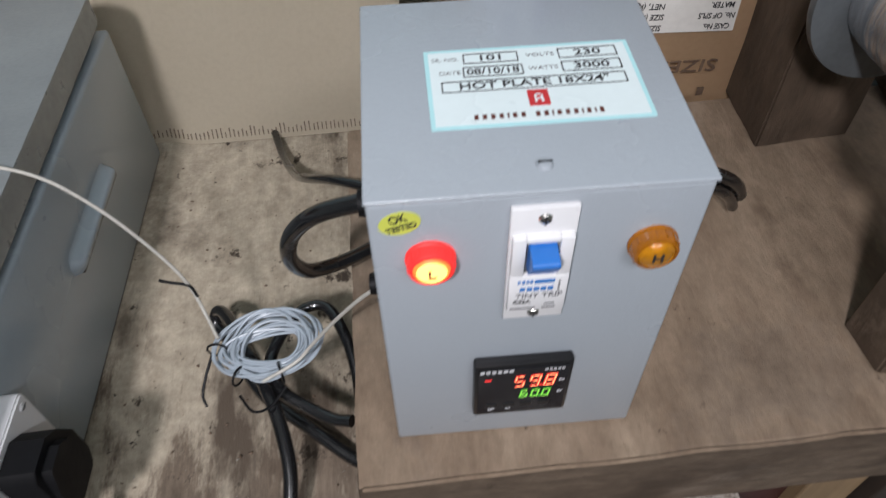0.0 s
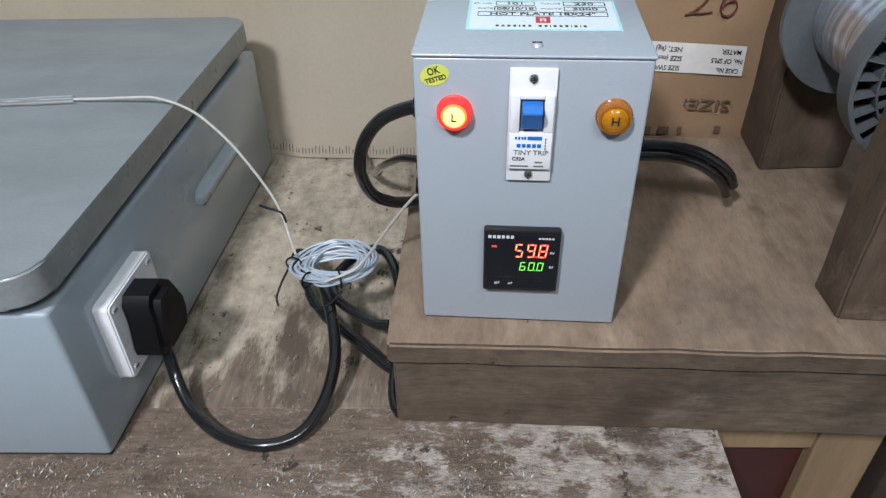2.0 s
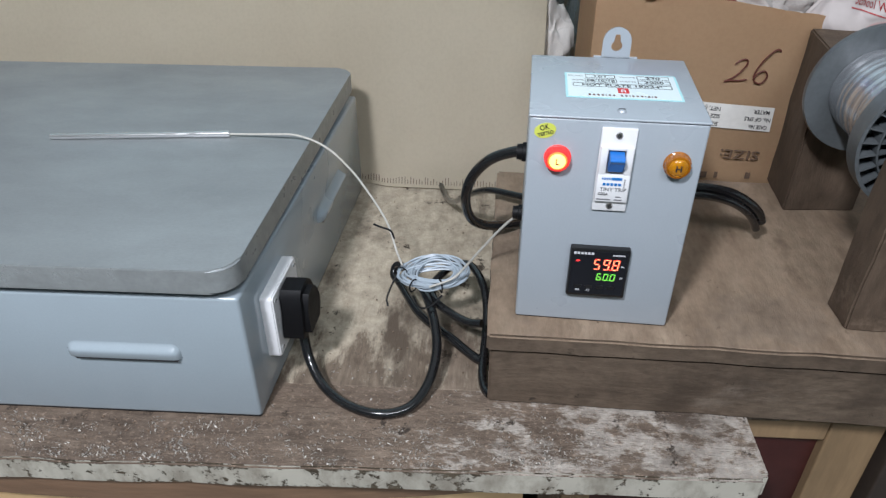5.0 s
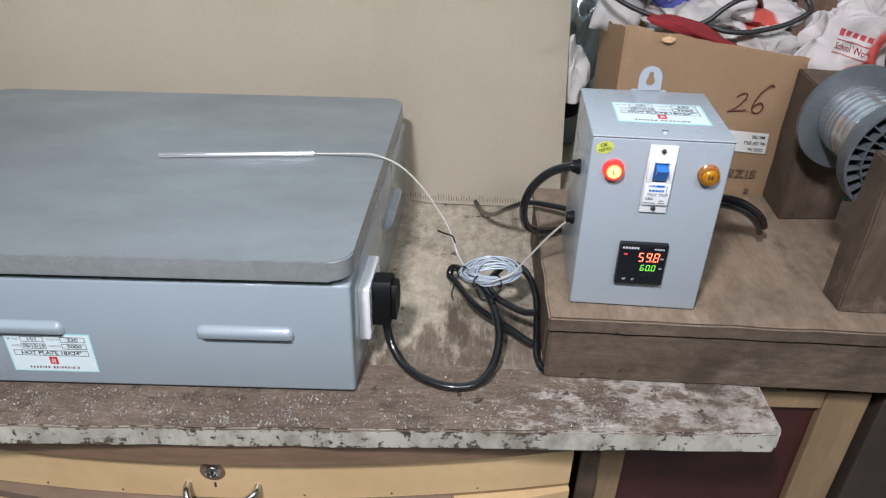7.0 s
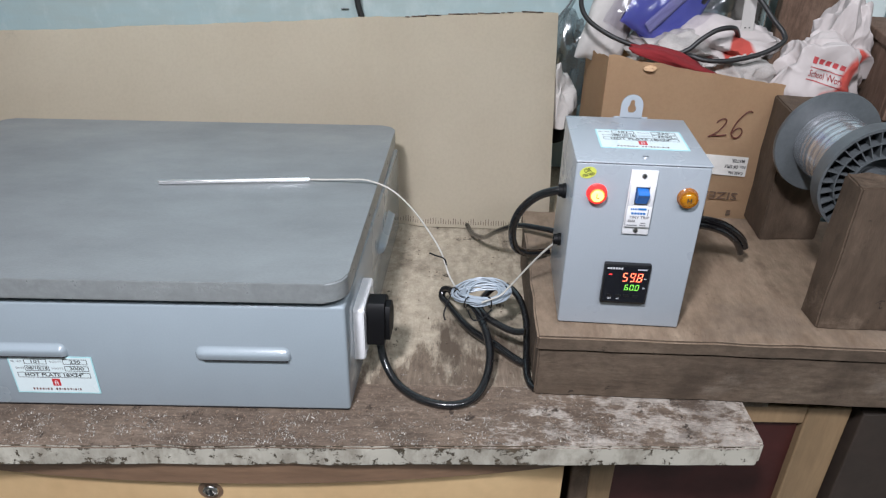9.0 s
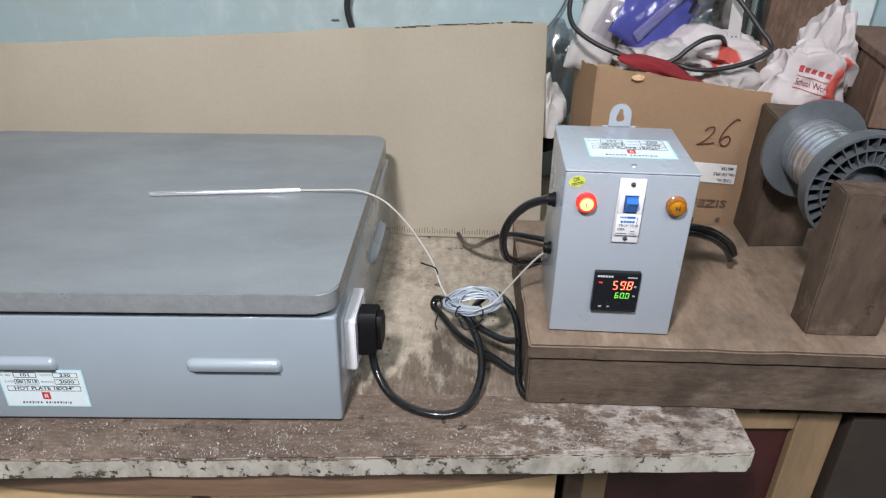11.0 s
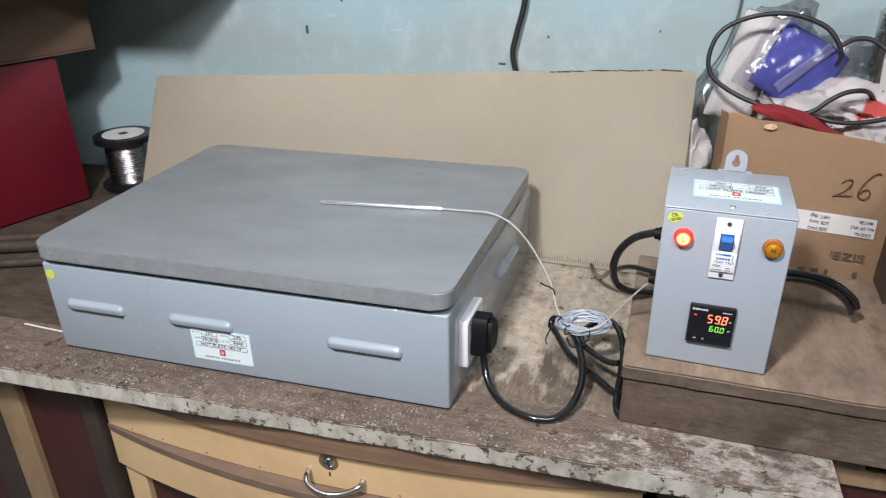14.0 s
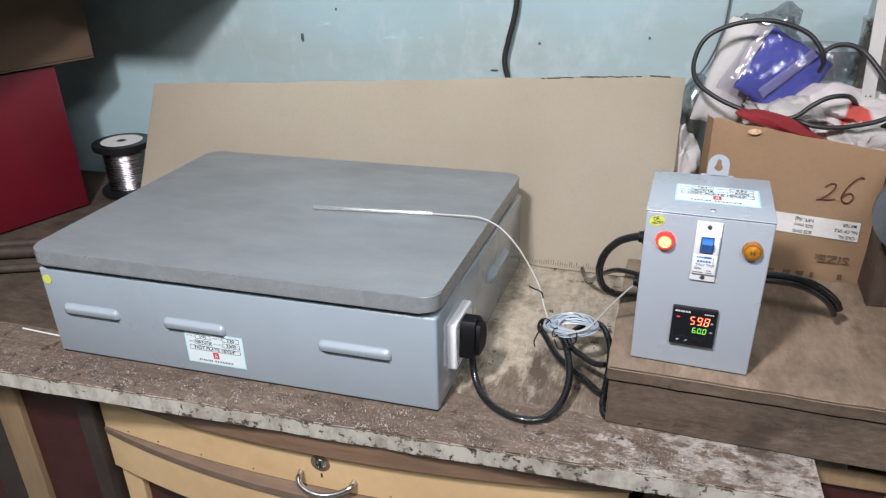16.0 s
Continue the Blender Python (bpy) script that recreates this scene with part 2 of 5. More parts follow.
M["white_lead"] = surface("braided_white_lead", (0.54, 0.52, 0.47), 0.5, 0.1, 0.2, 200, 900, 0.2)
M["steel_probe"] = surface("polished_probe", (0.80, 0.80, 0.80), 0.17, 0.85, 0.1, 60, 400, 0.03)
M["spool_grey"] = surface("grey_spool_plastic", (0.098, 0.108, 0.114), 0.36, 0, 0.25, 25, 200, 0.06)
M["red_cloth"] = surface("red_cloth", (0.23, 0.012, 0.016), 0.9, 0, 0.35, 14, 500, 0.3)
M["blue_cloth"] = surface("blue_cloth", (0.072, 0.082, 0.36), 0.85, 0, 0.3, 10, 400, 0.3)
M["red_steel"] = surface("red_cabinet_paint", (0.145, 0.006, 0.016), 0.4, 0, 0.3, 5, 180, 0.05)
M["rusty_bar"] = surface("dusty_rusted_bar", (0.080, 0.058, 0.044), 0.65, 0.2, 0.45, 30, 200, 0.3)
M["dark_steel"] = surface("dark_oily_steel", (0.05, 0.048, 0.045), 0.4, 0.7, 0.4, 20, 200, 0.2)
M["shelf_wood"] = surface("plain_shelf_wood", (0.3, 0.22, 0.15), 0.6, 0, 0.3, 6, 60, 0.1)
M["floor"] = surface("cement_floor", (0.25, 0.24, 0.22), 0.7, 0, 0.3, 3, 40, 0.2)
M["plain_wall"] = surface("pale_green_paint", (0.62, 0.70, 0.68), 0.6, 0, 0.12, 2, 60, 0.1)
M["ceiling"] = surface("white_ceiling", (0.82, 0.82, 0.80), 0.8, 0, 0.08, 2, 60, 0.1)


def cardboard(name, base, other, flute):
    m, nt, p, co = begin(name)
    w = nt.nodes.new("ShaderNodeTexWave")
    w.bands_direction = "X"
    w.inputs["Scale"].default_value, w.inputs["Distortion"].default_value = flute, 0.3
    nt.links.new(co, w.inputs["Vector"])
    big = noise_node(nt, co, 3.2, 4, 0.55)
    fine = noise_node(nt, co, 220, 3, 0.6, (1, 0.25, 1))
    col = mix_node(nt, spread(nt, big, 0.3, 0.7), base, other)
    col = mix_node(nt, spread(nt, fine, 0.4, 0.8), col, mix_node(nt, 1.0, col, (0.94, 0.935, 0.925), "MULTIPLY"))
    scuff = noise_node(nt, co, 9, 8, 0.7)
    col = mix_node(nt, spread(nt, scuff, 0.66, 0.8), col, tuple(c * 0.6 for c in base))
    nt.links.new(col, p.inputs["Base Color"])
    p.inputs["Roughness"].default_value = 0.72
    p.inputs["Specular IOR Level"].default_value = 0.25
    bumped(nt, p, w.outputs["Fac"], 0.022, 0.0006)
    return m


M["dark_wire"] = surface("dark_resistance_wire", (0.40, 0.385, 0.385), 0.26, 1.0, 0.35, 500, 900, 0.25, stretch=(0.04, 0.04, 1))
M["card"] = cardboard("buff_cardboard", (0.615, 0.550, 0.430), (0.550, 0.480, 0.365), 55)
M["carton"] = cardboard("brown_cardboard", (0.560, 0.378, 0.228), (0.490, 0.318, 0.186), 70)
# brown cardboard with the shade over the stored carton put into its colour
M["shaded_carton"] = cardboard("shade_darkened_cardboard", (0.125, 0.080, 0.052), (0.085, 0.055, 0.036), 60)


def wall_paint():
    """Pale turquoise distemper with scuffs, pinholes, chalky patches and grime."""
    m, nt, p, co = begin("turquoise_distemper")
    a = noise_node(nt, co, 2.2, 5, 0.6)
    b = noise_node(nt, co, 11, 8, 0.7, (1, 1, 0.6))
    c = noise_node(nt, co, 34, 10, 0.75, (1, 1, 1.6))
    wash = noise_node(nt, co, 5, 7, 0.65, (0.45, 1, 1.5))
    scrape = noise_node(nt, co, 21, 9, 0.72, (0.5, 1, 1.4))
    col = mix_node(nt, spread(nt, a, 0.3, 0.7), (0.355, 0.475, 0.495), (0.285, 0.400, 0.420))
    col = mix_node(nt, spread(nt, wash, 0.46, 0.66), col, (0.315, 0.385, 0.375))
    col = mix_node(nt, spread(nt, b, 0.52, 0.75), col, (0.43, 0.51, 0.51))
    col = mix_node(nt, spread(nt, scrape, 0.655, 0.70), col, (0.47, 0.53, 0.52))
    col = mix_node(nt, spread(nt, c, 0.665, 0.72), col, (0.16, 0.19, 0.185))
    nt.links.new(col, p.inputs["Base Color"])
    p.inputs["Roughness"].default_value = 0.6
    bumped(nt, p, b, 0.35, 0.004)
    return m


M["wall"] = wall_paint()


def printed_cloth():
    """Off-white cotton with a faded red band."""
    m, nt, p, co = begin("printed_white_cloth")
    f = noise_node(nt, co, 300, 3, 0.6)
    col = mix_node(nt, spread(nt, noise_node(nt, co, 14, 5, 0.6), 0.3, 0.75), (0.50, 0.455, 0.44), (0.40, 0.36, 0.345))
    band = noise_node(nt, co, 7, 2, 0.4, (1, 1, 0.5))
    col = mix_node(nt, spread(nt, band, 0.64, 0.655), col, (0.40, 0.06, 0.045))
    nt.links.new(col, p.inputs["Base Color"])
    p.inputs["Roughness"].default_value = 0.9
    bumped(nt, p, f, 0.3, 0.0006)
    return m


M["print_cloth"] = printed_cloth()
M["pale_cloth"] = surface("pale_cotton", (0.62, 0.59, 0.56), 0.9, 0, 0.2, 16, 400, 0.3)
M["white_cloth"] = surface("grubby_white_cloth", (0.46, 0.43, 0.405), 0.9, 0, 0.3, 16, 400, 0.3)


def clear_film(name, gloss, tint):
    m, nt, p, co = begin(name)
    t = nt.nodes.new("ShaderNodeBsdfTransparent")
    t.inputs[0].default_value = (*tint, 1)
    g = nt.nodes.new("ShaderNodeBsdfGlossy")
    g.inputs["Roughness"].default_value = 0.2
    b = nt.nodes.new("ShaderNodeBump")
    b.inputs["Strength"].default_value, b.inputs["Distance"].default_value = 0.7, 0.004
    nt.links.new(noise_node(nt, co, 44, 4, 0.55, (1, 1, 0.45)), b.inputs["Height"])
    nt.links.new(b.outputs[0], g.inputs["Normal"])
    s = nt.nodes.new("ShaderNodeMixShader")
    s.inputs[0].default_value = gloss
    nt.links.new(t.outputs[0], s.inputs[1])
    nt.links.new(g.outputs[0], s.inputs[2])
    nt.links.new(s.outputs[0], nt.nodes["Material Output"].inputs[0])
    nt.nodes.remove(p)
    return m


M["film"] = clear_film("clear_polythene", 0.075, (0.90, 0.89, 0.92))
M["cloudy"] = clear_film("cloudy_polythene", 0.26, (0.72, 0.73, 0.74))


# ---- mesh helpers ----
def part(name, bm, material, parent=None, label="", smooth=False):
    me = bpy.data.meshes.new(name)
    bmesh.ops.recalc_face_normals(bm, faces=bm.faces[:])
    if smooth:
        for f in bm.faces:
            f.smooth = True
        for e in bm.edges:
            if len(e.link_faces) == 2 and e.calc_face_angle(0) > 0.7:
                e.smooth = False
    bm.to_mesh(me)
    bm.free()
    me.materials.append(material)
    ob = new(name, me)
    ob.parent = parent
    if label:
        tagged(ob, label)
    return ob


def thing(name, m, label, category, group="", kind=""):
    ob = new(name)
    ob.empty_display_size = 0.02
    ob.matrix_world = m
    return tagged(ob, label, category, group, kind)


def bevelled(bm, width, segs=2):
    if width:
        bmesh.ops.bevel(bm, geom=bm.edges[:], offset=width, segments=segs, profile=0.5, affect="EDGES", clamp_overlap=True)
    return bm


def slab(x0, x1, y0, y1, z0, z1, bevel=0.0, segs=2):
    bm = bmesh.new()
    bmesh.ops.create_cube(bm, size=1)
    for v in bm.verts:
        v.co = Vector((x0 if v.co.x < 0 else x1, y0 if v.co.y < 0 else y1, z0 if v.co.z < 0 else z1))
    return bevelled(bm, bevel, segs)


def prism(outline, lift, bevel=0.0, segs=2):
    """A solid from a closed outline of 3D points, pushed along lift."""
    bm = bmesh.new()
    a = [bm.verts.new(p) for p in outline]
    b = [bm.verts.new(Vector(p) + Vector(lift)) for p in outline]
    bm.faces.new(a)
    bm.faces.new(b[::-1])
    n = len(a)
    for i in range(n):
        bm.faces.new((a[i], b[i], b[(i + 1) % n], a[(i + 1) % n]))
    return bevelled(bm, bevel, segs)


def round_outline(x0, x1, y0, y1, r, n=6):
    pts = []
    for cx, cy, a0 in ((x1 - r, y0 + r, -90), (x1 - r, y1 - r, 0), (x0 + r, y1 - r, 90), (x0 + r, y0 + r, 180)):
        for i in range(n + 1):
            a = radians(a0 + 90 * i / n)
            pts.append((cx + r * math.cos(a), cy + r * math.sin(a)))
    return pts


def spline(points, step=6):
    """Points of a smooth line through the given ones."""
    p = [Vector(q) for q in points]
    p = [2 * p[0] - p[1]] + p + [2 * p[-1] - p[-2]]
    out = []
    for i in range(1, len(p) - 2):
        for k in range(step):
            t = k / step
            a, b, c, d = p[i - 1], p[i], p[i + 1], p[i + 2]
            out.append(0.5 * (2 * b + (c - a) * t + (2 * a - 5 * b + 4 * c - d) * t * t + (3 * b - a - 3 * c + d) * t ** 3))
    out.append(p[-2])
    return out


def tube(points, r, sides=10, step=6, smooth_line=True, flat=1.0, bm=None):
    """A round cable along the points."""
    line = spline(points, step) if smooth_line else [Vector(q) for q in points]
    bm = bm or bmesh.new()
    rings, up = [], None
    for i, c in enumerate(line):
        way = (line[min(i + 1, len(line) - 1)] - line[max(i - 1, 0)]).normalized()
        if up is None:
            up = way.orthogonal().normalized()
        up = (up - way * up.dot(way)).normalized()
        side = way.cross(up)
        rings.append([bm.verts.new(c + r * (math.cos(a) * up + flat * math.sin(a) * side)) for a in (2 * math.pi * k / sides for k in range(sides))])
    for a, b in zip(rings, rings[1:]):
        for k in range(sides):
            bm.faces.new((a[k], a[(k + 1) % sides], b[(k + 1) % sides], b[k]))
    bm.faces.new(rings[0][::-1])
    bm.faces.new(rings[-1])
    return bm


def lathe(profile, m=None, sides=32):
    """A turned solid: (radius, height) pairs round the z axis, then laid by m."""
    bm = bmesh.new()
    rings = []
    for r, z in profile:
        if r < 1e-6:
            rings.append([bm.verts.new((0, 0, z))])
        else:
            rings.append([bm.verts.new((r * math.cos(2 * math.pi * k / sides), r * math.sin(2 * math.pi * k / sides), z)) for k in range(sides)])
    for a, b in zip(rings, rings[1:]):
        for k in range(sides):
            q = [a[k % len(a)], a[(k + 1) % len(a)], b[(k + 1) % len(b)], b[k % len(b)]]
            q = list(dict.fromkeys(q))
            if len(q) > 2:
                bm.faces.new(q)
    if m is not None:
        bm.transform(m)
    return bm


def join(*parts_):
    """Several small solids as one mesh."""
    out = bmesh.new()
    for b in parts_:
        me = bpy.data.meshes.new("tmp")
        b.to_mesh(me)
        b.free()
        out.from_mesh(me)
        bpy.data.meshes.remove(me)
    return out


def lettering(text, size, m, material, parent, name="lettering", bold=0.0, width=None, lift=0.0002):
    """Printed words lying in the xy plane of m, a hair thick."""
    cu = bpy.data.curves.new(name, "FONT")
    cu.body, cu.size, cu.extrude, cu.offset, cu.resolution_u = text, size, lift, bold, 3
    cu.align_x, cu.align_y = "CENTER", "CENTER"
    ob = new("tmp_text", cu)
    bpy.context.view_layer.update()
    me = bpy.data.meshes.new_from_object(ob.evaluated_get(bpy.context.evaluated_depsgraph_get()))
    bpy.data.objects.remove(ob)
    me.materials.clear()
    me.materials.append(material)
    if width and me.vertices:
        xs = [v.co.x for v in me.vertices]
        k = width / max(1e-6, max(xs) - min(xs))
        me.transform(Matrix.Diagonal((k, 1, 1, 1)))
    me.transform(m)
    out = new(name, me)
    out.parent = parent
    return out


def bar(x, y, w, h, m, material, parent, name="print_bar", lift=0.0003):
    bm = slab(x - w / 2, x + w / 2, y - h / 2, y + h / 2, 0, lift)
    bm.transform(m)
    return part(name, bm, material, parent)


def crumple(size, seed, folds=5.0, depth=0.25, sub=4, flat=True, crease=1.0):
    """A heap of folded cloth: a closed skin with long sharp folds running one way and a few across."""
    bm = bmesh.new()
    bmesh.ops.create_icosphere(bm, subdivisions=sub, radius=1)
    rnd = random.Random(seed)
    off = Vector((seed * 3.7, seed * 1.3, seed * 2.1))
    lay = Vector((rnd.uniform(-1, 1), rnd.uniform(-0.6, 0.6), rnd.uniform(-1, 1))).normalized()
    lay2 = lay.orthogonal().normalized()
    for v in bm.verts:
        d = v.co.normalized()
        w = d + 0.30 * noise.noise_vector(d * 1.4 + off)
        a = w - 0.72 * lay * w.dot(lay)
        b = w - 0.6 * lay2 * w.dot(lay2)
        n1 = noise.noise(d * 1.3 + off)
        c1 = noise.voronoi(a * folds * 0.62 + off * 2)[0]
        c2 = noise.voronoi(b * folds * 1.25 - off)[0]
        n2 = 1 - 2.2 * abs(noise.noise(a * folds * 0.5 + off * 2))
        k = 1 + 0.4 * n1 + depth * (0.5 * n2 + 0.9 * (0.35 - (c1[1] - c1[0])) + 0.45 * crease * (0.3 - (c2[1] - c2[0]))) - depth * 0.2
        p = d * k
        if flat and p.z < -0.45:
            p.z = -0.45 + (p.z + 0.45) * 0.1
        v.co = Vector((p.x * size[0], p.y * size[1], p.z * size[2]))
    return bm


Z = 0.80          # bench top
ZT = 0.888        # platform top
WALL_Y = 0.73


# ---- the room ----
def room():
    tagged(part("floor", slab(-2.4, 2.6, -3.0, WALL_Y, -0.1, 0), M["floor"]), "bare grey cement workshop floor", "floor", kind="structure")
    tagged(part("ceiling", slab(-2.4, 2.6, -3.0, WALL_Y, 2.8, 2.9), M["ceiling"]), "plain white painted ceiling", "ceiling", kind="structure")
    bm = bmesh.new()
    bmesh.ops.create_grid(bm, x_segments=60, y_segments=40, size=1)
    for v in bm.verts:
        x, z = v.co.x * 2.5 + 0.1, (v.co.y + 1) * 1.4
        v.co = Vector((x, WALL_Y - 0.004 * noise.noise(Vector((x * 3, 0, z * 3))), z))
    back = bmesh.ops.extrude_face_region(bm, geom=bm.faces[:])
    for v in back["geom"]:
        if isinstance(v, bmesh.types.BMVert):
            v.co.y = WALL_Y + 0.15
    tagged(part("wall_north", bm, M["wall"], smooth=True), "scuffed pale turquoise plaster wall behind the bench", "wall", kind="structure")
    tagged(part("wall_south", slab(-2.4, 2.6, -3.15, -3.0, 0, 2.8), M["plain_wall"]), "plain pale painted wall", "wall", kind="structure")
    tagged(part("wall_west", slab(-2.55, -2.4, -3.0, WALL_Y, 0, 2.8), M["plain_wall"]), "plain pale painted wall", "wall", kind="structure")
    tagged(part("wall_east", slab(2.6, 2.75, -3.0, WALL_Y, 0, 2.8), M["plain_wall"]), "plain pale painted wall", "wall", kind="structure")


room()


def wall_shelf():
    t = thing("wall_shelf", pose(-1.335, WALL_Y - 0.004, 1.308), "plain wooden shelf fixed to the turquoise wall", "shelf")
    part("shelf_board", prism([(-0.9, 0, 0), (0.77, 0, 0), (0.665, -0.345, 0), (-0.9, -0.345, 0)], (0, 0, 0.025), 0.002), M["shelf_wood"], t)
    # unseen deeper board, added to block light from the carton and red cabinet
    part("unseen_shade_board", slab(-0.9, 0.50, -0.69, -0.346, 0, 0.025, 0.002), M["shelf_wood"], t)
    for x in (-0.7, 0.2):
        part("bracket", slab(x, x + 0.03, -0.25, 0.0, -0.03, 0, 0.002), M["dark_steel"], t)


wall_shelf()


# ---- bench ----
def front_y(x):
    return -0.0555 + 0.021 * (x - 0.0)


def workbench():
    t = thing("workbench", pose(0, 0, 0), "old grimy plywood workbench with peeling white painted edge", "workbench")
    cuts = [(-1.55, -0.72), (-0.719, 0.455)]
    for i, (a, b) in enumerate(cuts):
        o = [(a, front_y(a), Z - 0.026), (b, front_y(b), Z - 0.026), (b, 0.046, Z - 0.026), (a, 0.046, Z - 0.026)]
        bm = prism(o, (0, 0, 0.026))
        bmesh.ops.subdivide_edges(bm, edges=[e for e in bm.edges if abs(e.verts[0].co.x - e.verts[1].co.x) > 0.1], cuts=24)
        for v in bm.verts:
            if v.co.y < 0.02 and a + 1e-4 < v.co.x < 0.452:
                v.co.y += 0.0022 * noise.noise(Vector((v.co.x * 22, 3, v.co.z * 40)))
                v.co.z += 0.0016 * noise.noise(Vector((v.co.x * 17, 9, 0)))
        corner = [e for e in bm.edges if b < 0.5 and b > 0 and all(v.co.x > b - 1e-3 and v.co.y < 0.0 for v in e.verts) and abs(e.verts[0].co.z - e.verts[1].co.z) > 0.01]
        bmesh.ops.bevel(bm, geom=corner, offset=0.006, segments=3, affect="EDGES")
        edges = [e for e in bm.edges if all(v.co.y < 0.03 and v.co.z > Z - 0.01 for v in e.verts) and abs(e.verts[0].co.y - e.verts[1].co.y) < 0.01]
        bmesh.ops.bevel(bm, geom=edges, offset=0.002, segments=2, affect="EDGES")
        ob = part("front_plank", bm, M["bench_front"], t)
        ob.data.materials.append(M["edge_paint"])
        for f in ob.data.polygons:
            if f.normal.y < -0.7:
                f.material_index = 1
    # two sheets of worn board behind the front plank
    part("back_board", slab(-1.55, -0.31, 0.0475, 0.715, Z - 0.026, Z - 0.0012, 0.001), M["bench_far"], t, "dark oil-stained board")
    part("back_board", slab(-0.309, 0.50, 0.0475, 0.715, Z - 0.026, Z - 0.0012, 0.001), M["bench_back"], t)
    for x in (-1.45, 0.27):
        part("bench_leg", slab(x, x + 0.025, 0.035, 0.6, 0, Z - 0.027, 0.003), M["post_wood"], t)
    part("bearer", slab(-1.42, 0.27, 0.62, 0.66, Z - 0.10, Z - 0.027, 0.003), M["dark_wood"], t)


workbench()


def bow(x, out=0.036):
    u = (x + 0.15) / 0.405
    return -0.004 - out * max(0.0, 1 - u * u)


def bowed(x0, x1, z0, z1, thick, proud=0.0, bevel=0.002, n=28, out=0.036):
    xs = [x0 + (x1 - x0) * i / n for i in range(n + 1)]
    o = [(x, bow(x, out) - proud, z0) for x in xs] + [(x, bow(x, out) - proud + thick, z0) for x in xs[::-1]]
    bm = prism(o, (0, 0, z1 - z0))
    if bevel:
        es = [e for e in bm.edges if e.calc_face_angle(0) > 1.0]
        bmesh.ops.bevel(bm, geom=es, offset=bevel, segments=3, affect="EDGES", clamp_overlap=True)
    return bm


def drawer_cabinet():
    t = thing("drawer_cabinet", pose(0, 0, 0), "cream bow-fronted drawer cabinet with maroon panels under the bench", "cabinet")
    part("carcass", slab(-0.553, 0.253, 0.03, 0.52, 0.02, Z - 0.03, 0.002), M["dark_wood"], t)
    part("moulding", bowed(-0.553, 0.253, 0.736, 0.772, 0.03, 0.011, 0.011), M["moulding"], t, "rounded brown wooden moulding", smooth=True)
    d = part("drawer_front", bowed(-0.550, 0.250, 0.668, 0.731, 0.022), M["cream"], t, "curved cream drawer front", smooth=True)
    part("strip", bowed(-0.552, 0.110, 0.655, 0.6665, 0.05, 0.001, 0.002, 28, 0.056), M["strip"], t, "brown strip below the drawer", smooth=True)
    # lock: escutcheon, barrel and keyhole
    ly = bow(-0.160)
    lm = pose(-0.160, ly, 0.712, 90)
    part("worn_ring", lathe([(0, 0.0006), (0.0125, 0.0006), (0.0145, 0.0002), (0.0145, -0.001), (0, -0.001)], lm, 20), M["moulding"], d, "dark worn patch round the lock")
    part("lock", lathe([(0, 0.002), (0.0042, 0.002), (0.0052, 0.004), (0.0085, 0.003), (0.0098, 0.001), (0.0098, -0.002), (0, -0.002)], lm), M["chrome"], d, "tarnished steel lock", smooth=True)
    part("keyhole", slab(-0.1606, -0.1594, ly - 0.0045, ly - 0.001, 0.708, 0.716), M["ink"], d)
    part("scratch", slab(-0.1610, -0.1585, ly - 0.0012, ly + 0.001, 0.687, 0.694, 0.0005), M["dark_wood"], d)
    h = [(-0.191, bow(-0.191) + 0.003, 0.691), (-0.1905, -0.049, 0.689), (-0.186, -0.057, 0.684), (-0.174, -0.062, 0.680), (-0.156, -0.064, 0.678), (-0.139, -0.061, 0.679), (-0.124, -0.056, 0.683), (-0.113, -0.049, 0.688), (-0.111, bow(-0.111) + 0.003, 0.690)]
    part("handle", tube(h, 0.0042, 10, 5), M["chrome"], d, "bent steel bow handle", smooth=True)
    # doors below: cream frames round maroon panels
    part("lower_rail", bowed(-0.552, 0.252, 0.588, 0.654, 0.03, 0.0, 0.003, 28, 0.054), M["cream"], t, "curved cream rail", smooth=True)
    for x in (-0.50, -0.44, -0.36, -0.27, -0.06, 0.04, 0.14):
        part("pin", lathe([(0, 0.0008), (0.0012, 0.0006), (0.0014, -0.001), (0, -0.001)], pose(x, bow(x), 0.674, 90), 8), M["dark_wood"], d)
    for a, b in ((-0.549, -0.152), (-0.149, 0.249)):
        door = part("door_panel", slab(a + 0.03, b - 0.03, 0.014, 0.024, 0.06, 0.60, 0.001), M["maroon"], t, "maroon inset door panel")
        for x0, x1, z0, z1 in ((a, a + 0.035, 0.03, 0.586), (b - 0.035, b, 0.03, 0.586), (a + 0.035, b - 0.035, 0.03, 0.08)):
            part("door_rail", slab(x0, x1, 0.002, 0.026, z0, z1, 0.002), M["cream"], door)


drawer_cabinet()


def side_cabinet(x0, x1, y, z1, label, posts):
    t = thing("panelled_cabinet", pose(0, 0, 0), label, "cabinet")
    part("carcass", slab(x0, x1, y + 0.03, 0.55, 0.02, z1, 0.002), M["dark_wood"], t)
    for a, b, m in posts:
        part("stile", slab(a, b, y, y + 0.029, 0.03, z1, 0.002), M[m], t)
    for k in range(len(posts) - 1):
        a, b = posts[k][1], posts[k + 1][0]
        if b - a > 0.05:
            part("rail", slab(a, b, y + 0.002, y + 0.028, z1 - 0.028, z1 - 0.001, 0.002), M["tan"] if y > 0.02 else M["dark_wood"], t)
            part("panel", slab(a - 0.004, b + 0.004, y + 0.012, y + 0.02, 0.06, z1 - 0.026, 0.001), M["maroon"], t, "dark maroon inset panel")


